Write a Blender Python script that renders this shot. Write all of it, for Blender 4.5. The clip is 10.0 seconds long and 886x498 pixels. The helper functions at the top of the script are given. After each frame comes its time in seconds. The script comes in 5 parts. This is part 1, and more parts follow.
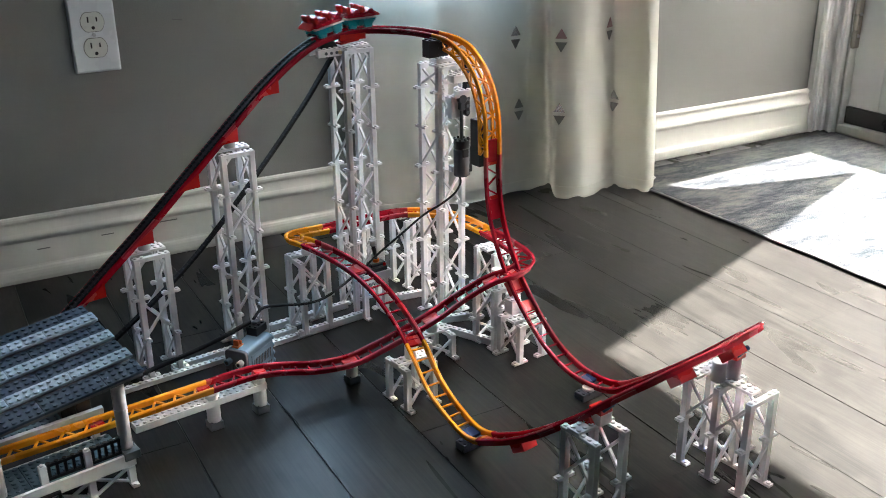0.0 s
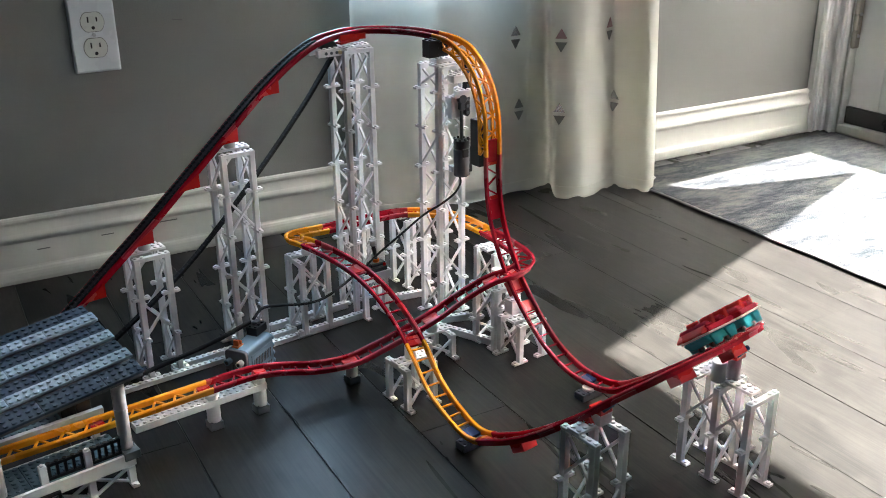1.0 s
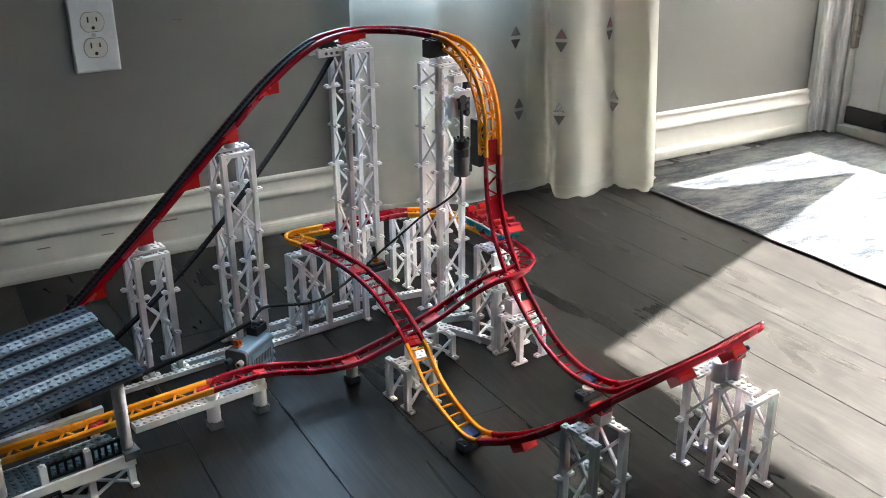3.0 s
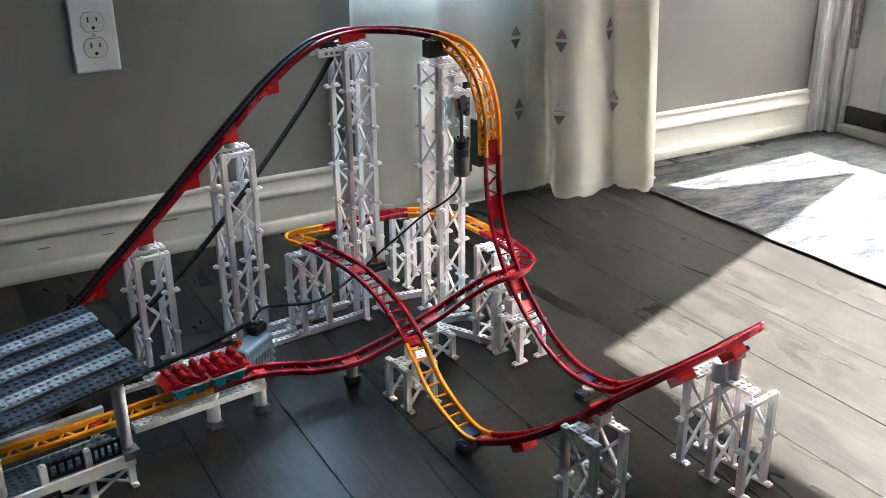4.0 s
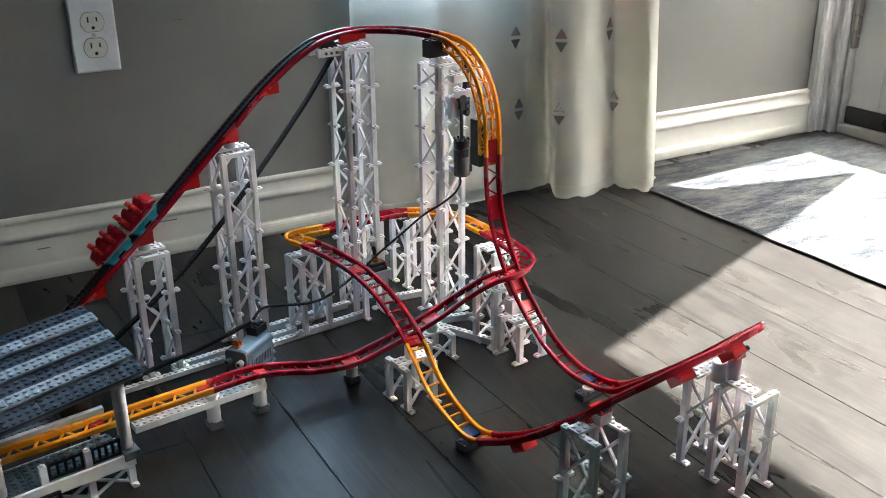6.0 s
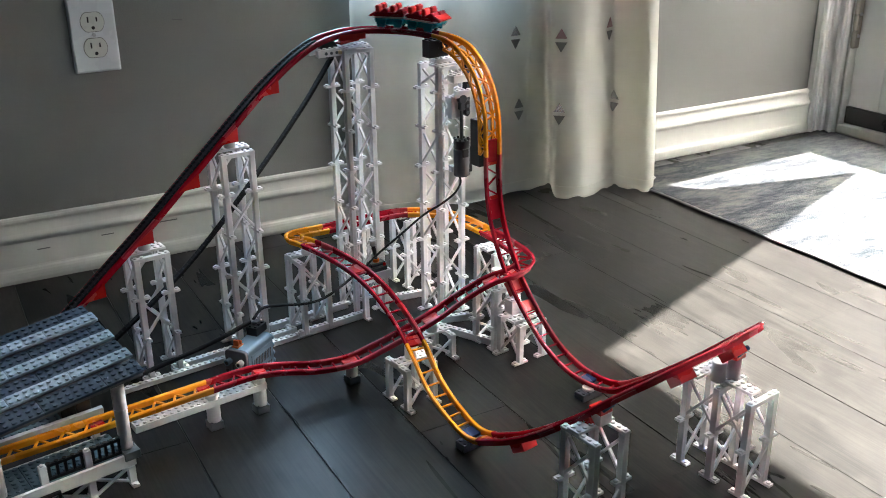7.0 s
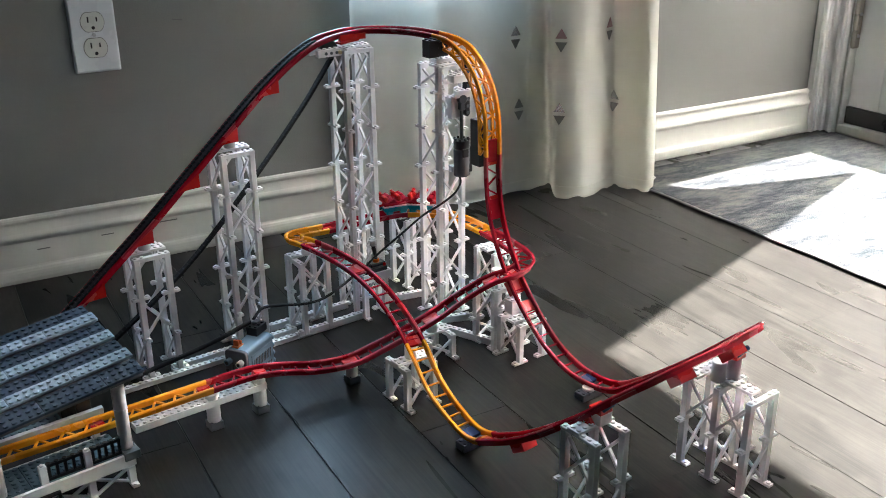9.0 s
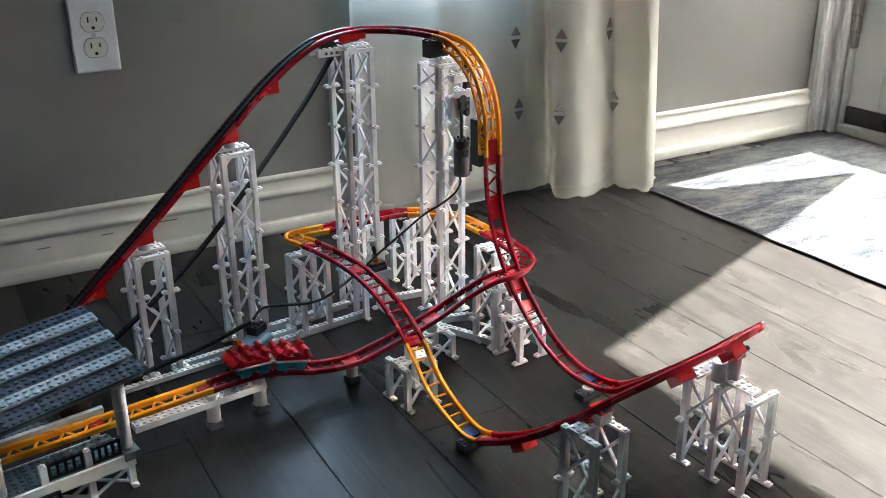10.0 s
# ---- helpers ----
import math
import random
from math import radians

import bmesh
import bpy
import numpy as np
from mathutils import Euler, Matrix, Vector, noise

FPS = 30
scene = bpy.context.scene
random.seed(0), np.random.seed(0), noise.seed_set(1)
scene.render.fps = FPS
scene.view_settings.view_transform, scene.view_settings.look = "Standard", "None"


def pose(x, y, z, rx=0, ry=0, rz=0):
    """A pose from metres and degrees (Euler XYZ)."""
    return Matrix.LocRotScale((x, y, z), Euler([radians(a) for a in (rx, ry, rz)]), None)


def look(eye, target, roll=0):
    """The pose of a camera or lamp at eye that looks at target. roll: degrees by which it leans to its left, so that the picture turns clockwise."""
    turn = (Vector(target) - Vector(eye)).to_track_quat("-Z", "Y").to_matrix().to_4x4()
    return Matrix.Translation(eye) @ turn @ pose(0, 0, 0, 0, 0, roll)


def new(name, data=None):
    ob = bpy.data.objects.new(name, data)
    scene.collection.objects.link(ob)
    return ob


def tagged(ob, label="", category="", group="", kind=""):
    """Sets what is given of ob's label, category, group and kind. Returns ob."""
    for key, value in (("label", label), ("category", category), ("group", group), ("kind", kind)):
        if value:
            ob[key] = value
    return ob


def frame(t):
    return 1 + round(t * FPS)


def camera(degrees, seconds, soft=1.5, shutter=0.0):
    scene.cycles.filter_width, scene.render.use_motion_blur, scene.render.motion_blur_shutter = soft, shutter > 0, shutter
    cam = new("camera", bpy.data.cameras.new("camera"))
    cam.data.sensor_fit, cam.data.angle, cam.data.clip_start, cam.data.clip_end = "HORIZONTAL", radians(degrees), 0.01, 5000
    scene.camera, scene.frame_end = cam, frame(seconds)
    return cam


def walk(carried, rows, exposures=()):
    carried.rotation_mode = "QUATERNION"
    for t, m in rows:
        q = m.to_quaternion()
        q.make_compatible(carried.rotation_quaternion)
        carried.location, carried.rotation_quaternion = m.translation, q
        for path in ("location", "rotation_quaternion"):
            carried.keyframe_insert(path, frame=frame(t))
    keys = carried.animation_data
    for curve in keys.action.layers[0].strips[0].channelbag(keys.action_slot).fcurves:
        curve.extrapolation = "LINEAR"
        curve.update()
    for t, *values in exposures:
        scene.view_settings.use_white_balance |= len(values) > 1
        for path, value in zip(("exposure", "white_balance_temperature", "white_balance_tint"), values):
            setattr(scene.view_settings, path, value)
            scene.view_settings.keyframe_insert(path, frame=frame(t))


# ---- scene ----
cam = camera(50.1, 10.0, soft=1.0, shutter=0.3)
EYE = (0.0, 0.0, 0.61)
STAND = look(EYE, (0.45253, 0.80931, 0.23635), -0.528)
walk(cam, [(0.0, STAND), (10.0, STAND)], exposures=[(0.0, 4.45), (10.0, 4.45)])

WALL_Y, DOOR_X, PITCH = 1.552, 1.95, 0.1192

# ---- light: midday sun through the glazed door, sky through the window over the grey wall ----
SUN_AZ, SUN_EL = radians(2.5), radians(57)
world = bpy.data.worlds.new("sky")
scene.world = world
world.use_nodes = True
_wn = world.node_tree.nodes
_sky = _wn.new("ShaderNodeTexSky")
_sky.sky_type, _sky.sun_disc = "NISHITA", False
_sky.sun_elevation, _sky.sun_rotation = SUN_EL, radians(90) - SUN_AZ
world.node_tree.links.new(_sky.outputs[0], _wn["Background"].inputs[0])
_wn["Background"].inputs[1].default_value = 0.004
sun = new("sun", bpy.data.lights.new("sun", "SUN"))
sun.data.energy, sun.data.angle, sun.data.color = 5.0, radians(0.53), (1.0, 0.965, 0.915)
sun.matrix_basis = look((math.cos(SUN_AZ) * 3, 0.9 + math.sin(SUN_AZ) * 3, 3 * math.tan(SUN_EL)), (0, 0.9, 0))


def sky_lamp(name, place, target, wide, high, watts, colour):
    ob = new(name, bpy.data.lights.new(name, "AREA"))
    ob.data.shape, ob.data.size, ob.data.size_y, ob.data.energy, ob.data.color = "RECTANGLE", wide, high, watts, colour
    ob.matrix_basis = look(place, target)
    return ob


sky_lamp("window_daylight", (0.685, WALL_Y + 0.06, 1.205), (0.685, 0.0, 1.1), 0.46, 1.50, 1.15, (0.50, 0.74, 1.0))


# ---- materials ----
def mat(name, colour, rough=0.5, metal=0.0, grain=0.0, scale=200.0, bump=0.0, wear=0.12, coat=0.0, trans=0.0, emit=0.0, sss=0.0):
    """A surface whose colour and gloss vary at two scales, with fine relief."""
    m = bpy.data.materials.new(name)
    m.use_nodes = True
    n, l = m.node_tree.nodes, m.node_tree.links
    p = n["Principled BSDF"]
    p.inputs["Metallic"].default_value = metal
    p.inputs["Coat Weight"].default_value = coat
    p.inputs["Transmission Weight"].default_value = trans
    if sss:
        p.inputs["Subsurface Weight"].default_value = sss
        p.inputs["Subsurface Radius"].default_value = (0.004, 0.003, 0.0025)
        p.inputs["Subsurface Scale"].default_value = 0.5
    co = n.new("ShaderNodeTexCoord")
    big, small = n.new("ShaderNodeTexNoise"), n.new("ShaderNodeTexNoise")
    big.inputs["Scale"].default_value, small.inputs["Scale"].default_value = scale * 0.07, scale
    big.inputs["Detail"].default_value = small.inputs["Detail"].default_value = 4
    l.new(co.outputs["Object"], big.inputs[0]), l.new(co.outputs["Object"], small.inputs[0])
    add = n.new("ShaderNodeMath")
    add.operation = "ADD"
    l.new(big.outputs[0], add.inputs[0]), l.new(small.outputs[0], add.inputs[1])
    ramp = n.new("ShaderNodeMapRange")
    ramp.inputs[1].default_value, ramp.inputs[2].default_value = 0.6, 1.4
    ramp.inputs[3].default_value, ramp.inputs[4].default_value = 1 - wear - grain, 1 + wear * 0.4
    l.new(add.outputs[0], ramp.inputs[0])
    mix = n.new("ShaderNodeVectorMath")
    mix.operation = "SCALE"
    mix.inputs[0].default_value = colour
    l.new(ramp.outputs[0], mix.inputs["Scale"])
    l.new(mix.outputs[0], p.inputs["Base Color"])
    rr = n.new("ShaderNodeMapRange")
    rr.inputs[1].default_value, rr.inputs[2].default_value = 0.3, 0.7
    rr.inputs[3].default_value, rr.inputs[4].default_value = max(rough - 0.06, 0.03), rough + 0.08
    l.new(big.outputs[0], rr.inputs[0]), l.new(rr.outputs[0], p.inputs["Roughness"])
    if bump:
        b = n.new("ShaderNodeBump")
        b.inputs["Strength"].default_value, b.inputs["Distance"].default_value = bump, 0.002
        l.new(small.outputs[0], b.inputs["Height"]), l.new(b.outputs[0], p.inputs["Normal"])
    return m


WHITE = mat("white_plastic", (0.87, 0.84, 0.83), 0.30, wear=0.05, sss=0.15, scale=120)
RED = mat("red_plastic", (0.36, 0.007, 0.020), 0.24, wear=0.10)
BRIGHT_RED = mat("bright_red_plastic", (0.52, 0.016, 0.015), 0.26, wear=0.08)
ORANGE = mat("orange_plastic", (0.85, 0.32, 0.015), 0.26, wear=0.06, sss=0.1)
BLACK = mat("black_plastic", (0.012, 0.012, 0.013), 0.32, wear=0.15)
CHAIN = mat("black_chain", (0.005, 0.005, 0.006), 0.75, wear=0.2)
RUBBER = mat("black_cable", (0.007, 0.007, 0.008), 0.6, wear=0.2)
SAND_BLUE = mat("sand_blue_plastic", (0.072, 0.098, 0.128), 0.22, wear=0.10)
PALE_BLUE = mat("pale_blue_plastic", (0.32, 0.395, 0.455), 0.22, wear=0.08)
LIGHT_GREY = mat("light_grey_plastic", (0.50, 0.52, 0.53), 0.30, wear=0.08)
MOTOR_GREY = mat("metallic_grey_plastic", (0.20, 0.21, 0.23), 0.22, metal=0.35, wear=0.06)
LIGHT_BLUE_GREY = mat("grey_blue_plastic", (0.15, 0.215, 0.255), 0.24, wear=0.08)
MID_GREY = mat("mid_grey_plastic", (0.13, 0.14, 0.15), 0.30, wear=0.10)
DARK_GREY = mat("dark_grey_plastic", (0.10, 0.11, 0.12), 0.32, wear=0.10)
NAVY = mat("navy_plastic", (0.012, 0.035, 0.12), 0.26, wear=0.10)
TEAL = mat("teal_plastic", (0.012, 0.27, 0.33), 0.24, wear=0.08)
PINK = mat("pale_pink_plastic", (0.70, 0.50, 0.48), 0.3, wear=0.08)
ORANGE_RED = mat("orange_switch_plastic", (0.80, 0.16, 0.02), 0.28, wear=0.06)
BOX_GREY = mat("bluish_grey_plastic", (0.175, 0.265, 0.345), 0.24, wear=0.06)
STEEL = mat("brushed_steel", (0.55, 0.55, 0.56), 0.32, metal=1.0, wear=0.1)
BRONZE = mat("dull_nickel", (0.42, 0.38, 0.33), 0.38, metal=1.0, wear=0.15)
TAN = mat("tan_plastic", (0.62, 0.50, 0.30), 0.3, wear=0.06)
GREY_WALL = mat("grey_wall_paint", (0.200, 0.197, 0.180), 0.62, grain=0.02, scale=420, bump=0.18, wear=0.03)
TRIM = mat("white_trim_paint", (0.52, 0.51, 0.465), 0.38, scale=60, bump=0.05, wear=0.05)
DARK_SCUFF_GAP = mat("dark_scuff_and_gap", (0.16, 0.15, 0.145), 0.7)
CEILING = mat("ceiling_paint", (0.62, 0.62, 0.61), 0.8, scale=300, bump=0.2)
DOOR_WHITE = mat("white_door_paint", (0.78, 0.77, 0.74), 0.4, scale=60, wear=0.04)
OUTLET = mat("white_outlet_plastic", (0.74, 0.76, 0.78), 0.26, wear=0.02)
OUTLET_FACE = mat("ivory_outlet_plastic", (0.66, 0.67, 0.62), 0.28, wear=0.02)
SILVER_PRINT = mat("silver_foil_print", (0.62, 0.62, 0.62), 0.18, metal=0.9, wear=0.1)
GREY_PRINT = mat("grey_woven_print", (0.20, 0.20, 0.19), 0.7, wear=0.1)
PINK_PRINT = mat("pinkish_foil_print", (0.42, 0.26, 0.27), 0.35, metal=0.4, wear=0.2)


def cloth():
    m = bpy.data.materials.new("off_white_curtain_cloth")
    m.use_nodes = True
    n, l = m.node_tree.nodes, m.node_tree.links
    p = n["Principled BSDF"]
    p.inputs["Roughness"].default_value = 0.6
    p.inputs["Sheen Weight"].default_value = 0.2
    co = n.new("ShaderNodeTexCoord")
    w1, w2, nz = n.new("ShaderNodeTexWave"), n.new("ShaderNodeTexWave"), n.new("ShaderNodeTexNoise")
    w2.bands_direction = "Z"
    for w in (w1, w2):
        w.inputs["Scale"].default_value, w.inputs["Distortion"].default_value = 400, 1.0
        l.new(co.outputs["Object"], w.inputs[0])
    nz.inputs["Scale"].default_value = 9
    l.new(co.outputs["Object"], nz.inputs[0])
    mx = n.new("ShaderNodeMix")
    mx.data_type = "RGBA"
    mx.inputs[6].default_value, mx.inputs[7].default_value = (0.76, 0.755, 0.71, 1), (0.85, 0.84, 0.80, 1)
    l.new(nz.outputs[0], mx.inputs[0]), l.new(mx.outputs[2], p.inputs["Base Color"])
    ad = n.new("ShaderNodeMath")
    l.new(w1.outputs[1], ad.inputs[0]), l.new(w2.outputs[1], ad.inputs[1])
    b = n.new("ShaderNodeBump")
    b.inputs["Strength"].default_value, b.inputs["Distance"].default_value = 0.25, 0.0006
    l.new(ad.outputs[0], b.inputs["Height"]), l.new(b.outputs[0], p.inputs["Normal"])
    t = n.new("ShaderNodeBsdfTranslucent")
    t.inputs[0].default_value = (0.75, 0.72, 0.62, 1)
    ms = n.new("ShaderNodeMixShader")
    ms.inputs[0].default_value = 0.3
    l.new(p.outputs[0], ms.inputs[1]), l.new(t.outputs[0], ms.inputs[2]), l.new(ms.outputs[0], n["Material Output"].inputs[0])
    return m


def plank_wood():
    """Dark-stained hand-scraped boards: grain along y, board to board variation."""
    m = bpy.data.materials.new("dark_stained_floorboard")
    m.use_nodes = True
    n, l = m.node_tree.nodes, m.node_tree.links
    p = n["Principled BSDF"]
    p.inputs["Specular IOR Level"].default_value = 0.14
    co, oi = n.new("ShaderNodeTexCoord"), n.new("ShaderNodeObjectInfo")
    off = n.new("ShaderNodeVectorMath")
    off.operation = "SCALE"
    off.inputs[0].default_value = (3.1, 17.0, 5.0)
    l.new(oi.outputs["Random"], off.inputs["Scale"])
    ad = n.new("ShaderNodeVectorMath")
    l.new(co.outputs["Object"], ad.inputs[0]), l.new(off.outputs[0], ad.inputs[1])
    mp = n.new("ShaderNodeMapping")
    mp.inputs["Scale"].default_value = (420, 7, 20)
    l.new(ad.outputs[0], mp.inputs[0])
    g1 = n.new("ShaderNodeTexNoise")
    g1.inputs["Scale"].default_value, g1.inputs["Detail"].default_value, g1.inputs["Distortion"].default_value = 1.0, 3, 0.6
    l.new(mp.outputs[0], g1.inputs[0])
    mp2 = n.new("ShaderNodeMapping")
    mp2.inputs["Scale"].default_value = (9, 1.6, 4)
    l.new(ad.outputs[0], mp2.inputs[0])
    g2 = n.new("ShaderNodeTexNoise")
    g2.inputs["Scale"].default_value, g2.inputs["Detail"].default_value, g2.inputs["Distortion"].default_value = 1.6, 3, 1.5
    l.new(mp2.outputs[0], g2.inputs[0])
    ring = n.new("ShaderNodeMath")
    ring.operation = "MULTIPLY_ADD"
    ring.inputs[1].default_value = 34
    l.new(g2.outputs[0], ring.inputs[0]), l.new(g1.outputs[0], ring.inputs[2])
    sn = n.new("ShaderNodeMath")
    sn.operation = "SINE"
    l.new(ring.outputs[0], sn.inputs[0])
    su = n.new("ShaderNodeMath")
    su.operation = "MULTIPLY_ADD"
    su.inputs[1].default_value = 0.11
    l.new(sn.outputs[0], su.inputs[0]), l.new(g1.outputs[0], su.inputs[2])
    ramp = n.new("ShaderNodeValToRGB")
    ramp.color_ramp.elements[0].position, ramp.color_ramp.elements[0].color = 0.15, (0.0064, 0.0062, 0.0060, 1)
    ramp.color_ramp.elements[1].position, ramp.color_ramp.elements[1].color = 0.90, (0.0225, 0.0207, 0.0182, 1)
    l.new(su.outputs[0], ramp.inputs[0])
    br = n.new("ShaderNodeMapRange")
    br.inputs[3].default_value, br.inputs[4].default_value = 0.75, 1.2
    l.new(oi.outputs["Random"], br.inputs[0])
    sc = n.new("ShaderNodeVectorMath")
    sc.operation = "SCALE"
    l.new(ramp.outputs[0], sc.inputs[0]), l.new(br.outputs[0], sc.inputs["Scale"])
    # worn and stained patches, a few centimetres across
    pt, pr, pm = n.new("ShaderNodeTexNoise"), n.new("ShaderNodeMapRange"), n.new("ShaderNodeVectorMath")
    pt.inputs["Scale"].default_value, pt.inputs["Detail"].default_value, pt.inputs["Roughness"].default_value = 26, 6, 0.7
    pr.inputs[1].default_value, pr.inputs[2].default_value, pr.inputs[3].default_value, pr.inputs[4].default_value = 0.35, 0.65, 0.82, 1.15
    pm.operation = "SCALE"
    l.new(ad.outputs[0], pt.inputs[0]), l.new(pt.outputs[0], pr.inputs[0]), l.new(sc.outputs[0], pm.inputs[0]), l.new(pr.outputs[0], pm.inputs["Scale"])
    l.new(pm.outputs[0], p.inputs["Base Color"])
    rr = n.new("ShaderNodeMapRange")
    rr.inputs[3].default_value, rr.inputs[4].default_value = 0.22, 0.36
    l.new(g2.outputs[0], rr.inputs[0]), l.new(rr.outputs[0], p.inputs["Roughness"])
    b = n.new("ShaderNodeBump")
    b.inputs["Strength"].default_value, b.inputs["Distance"].default_value = 0.12, 0.0006
    l.new(su.outputs[0], b.inputs["Height"]), l.new(b.outputs[0], p.inputs["Normal"])
    return m


def rug_wool():
    """Short pile in cream and slate blue-grey, distressed in streaks across."""
    m = bpy.data.materials.new("distressed_grey_rug_pile")
    m.use_nodes = True
    n, l = m.node_tree.nodes, m.node_tree.links
    p = n["Principled BSDF"]
    p.inputs["Roughness"].default_value = 0.95
    p.inputs["Sheen Weight"].default_value = 0.02
    p.inputs["Specular IOR Level"].default_value = 0.08
    co = n.new("ShaderNodeTexCoord")
    mp = n.new("ShaderNodeMapping")
    mp.inputs["Scale"].default_value = (7, 22, 1)
    l.new(co.outputs["Object"], mp.inputs[0])
    a, f = n.new("ShaderNodeTexNoise"), n.new("ShaderNodeTexNoise")
    a.inputs["Scale"].default_value, a.inputs["Detail"].default_value, a.inputs["Roughness"].default_value = 1.1, 12, 0.86
    f.inputs["Scale"].default_value, f.inputs["Detail"].default_value = 420, 3
    l.new(mp.outputs[0], a.inputs[0]), l.new(co.outputs["Object"], f.inputs[0])
    ramp = n.new("ShaderNodeValToRGB")
    e = ramp.color_ramp.elements
    e[0].position, e[0].color = 0.43, (0.009, 0.0115, 0.0148, 1)
    e[1].position, e[1].color = 0.57, (0.066, 0.064, 0.058, 1)
    mid = e.new(0.50)
    mid.color = (0.032, 0.0345, 0.037, 1)
    l.new(a.outputs[0], ramp.inputs[0])
    mr = n.new("ShaderNodeMapRange")
    mr.inputs[3].default_value, mr.inputs[4].default_value = 0.6, 1.3
    l.new(f.outputs[0], mr.inputs[0])
    sc = n.new("ShaderNodeVectorMath")
    sc.operation = "SCALE"
    l.new(ramp.outputs[0], sc.inputs[0]), l.new(mr.outputs[0], sc.inputs["Scale"]), l.new(sc.outputs[0], p.inputs["Base Color"])
    b = n.new("ShaderNodeBump")
    b.inputs["Strength"].default_value, b.inputs["Distance"].default_value = 0.8, 0.003
    l.new(f.outputs[0], b.inputs["Height"]), l.new(b.outputs[0], p.inputs["Normal"])
    return m


CLOTH, PLANK, RUG = cloth(), plank_wood(), rug_wool()
RUG_EDGE = mat("rug_binding", (0.26, 0.25, 0.24), 0.8, scale=500, bump=0.5)
GLASS = bpy.data.materials.new("clear_glass")
GLASS.use_nodes = True
GLASS.node_tree.nodes["Principled BSDF"].inputs["Transmission Weight"].default_value = 1.0
GLASS.node_tree.nodes["Principled BSDF"].inputs["Roughness"].default_value = 0.02


# ---- mesh helpers ----
def box(bm, x0, y0, z0, x1, y1, z1, m=None):
    vs = [Vector((x, y, z)) for z in (z0, z1) for x, y in ((x0, y0), (x1, y0), (x1, y1), (x0, y1))]
    v = [bm.verts.new(m @ q if m else q) for q in vs]
    for f in ((3, 2, 1, 0), (4, 5, 6, 7), (0, 1, 5, 4), (1, 2, 6, 5), (2, 3, 7, 6), (3, 0, 4, 7)):
        bm.faces.new([v[i] for i in f])
    return bm


def rod(bm, a, b, r, n=10, r2=None):
    a, b = Vector(a), Vector(b)
    q = (b - a).to_track_quat("Z", "Y").to_matrix()
    r2 = r if r2 is None else r2
    rings = [[bm.verts.new(c + q @ Vector((k * math.cos(2 * math.pi * i / n), k * math.sin(2 * math.pi * i / n), 0))) for i in range(n)] for c, k in ((a, r), (b, r2))]
    for i in range(n):
        f = bm.faces.new((rings[0][i], rings[0][(i + 1) % n], rings[1][(i + 1) % n], rings[1][i]))
        f.smooth = True
    bm.faces.new(rings[0][::-1]), bm.faces.new(rings[1])
    return bm


def bar(bm, a, b, w, h, up=(0, 0, 1)):
    """A square bar from a to b, w across and h along up."""
    a, b, up = Vector(a), Vector(b), Vector(up)
    d = (b - a).normalized()
    s = d.cross(up).normalized()
    u = s.cross(d)
    v = [bm.verts.new(c + s * i * w / 2 + u * j * h / 2) for c in (a, b) for i, j in ((-1, -1), (1, -1), (1, 1), (-1, 1))]
    for f in ((0, 1, 2, 3), (7, 6, 5, 4), (0, 4, 5, 1), (1, 5, 6, 2), (2, 6, 7, 3), (3, 7, 4, 0)):
        bm.faces.new([v[i] for i in f])
    return bm


def sweep(bm, frames, profile, caps=True):
    """A profile of (side, up) pairs drawn along frames of (place, side, up)."""
    rings = [[bm.verts.new(Vector(c) + Vector(s) * x + Vector(u) * y) for x, y in profile] for c, s, u in frames]
    n = len(profile)
    for p, q in zip(rings, rings[1:]):
        for i in range(n):
            bm.faces.new((p[i], p[(i + 1) % n], q[(i + 1) % n], q[i]))
    if caps:
        bm.faces.new(rings[0][::-1]), bm.faces.new(rings[-1])
    return bm


def tube(bm, points, r, n=8):
    pts = [Vector(p) for p in points]
    frames = []
    for i, p in enumerate(pts):
        d = (pts[min(i + 1, len(pts) - 1)] - pts[max(i - 1, 0)]).normalized()
        s = d.cross(Vector((0.13, 0.21, 0.97))).normalized()
        frames.append((p, s, s.cross(d)))
    return sweep(bm, frames, [(r * math.cos(2 * math.pi * k / n), r * math.sin(2 * math.pi * k / n)) for k in range(n)])


def bend(points, n=12):
    """A smooth open curve through a few points."""
    p = [Vector(q) for q in points]
    p = [2 * p[0] - p[1]] + p + [2 * p[-1] - p[-2]]
    out = []
    for a, b, c, d in zip(p, p[1:], p[2:], p[3:]):
        for k in range(n):
            u = k / n
            out.append(0.5 * (2 * b + (c - a) * u + (2 * a - 5 * b + 4 * c - d) * u * u + (3 * b - a - 3 * c + d) * u**3))
    return out + [p[-2]]


def finish(bm, name, material, bevel=0.0, smooth=False):
    bmesh.ops.recalc_face_normals(bm, faces=bm.faces[:])
    if bevel:
        bmesh.ops.bevel(bm, geom=bm.edges[:], offset=bevel, segments=1, affect="EDGES", clamp_overlap=True)
    if smooth:
        for f in bm.faces:
            f.smooth = True
    me = bpy.data.meshes.new(name)
    bm.to_mesh(me)
    bm.free()
    me.materials.append(material)
    return me


def part(name, bm, material, parent, label="", bevel=0.0, smooth=False, m=None):
    """Links a bmesh, or a mesh that is shared, as one mesh object under a thing or a part."""
    ob = new(name, bm if isinstance(bm, bpy.types.Mesh) else finish(bm, name, material, bevel, smooth))
    ob.parent = parent
    if m is not None:
        ob.matrix_basis = m
    return tagged(ob, label)


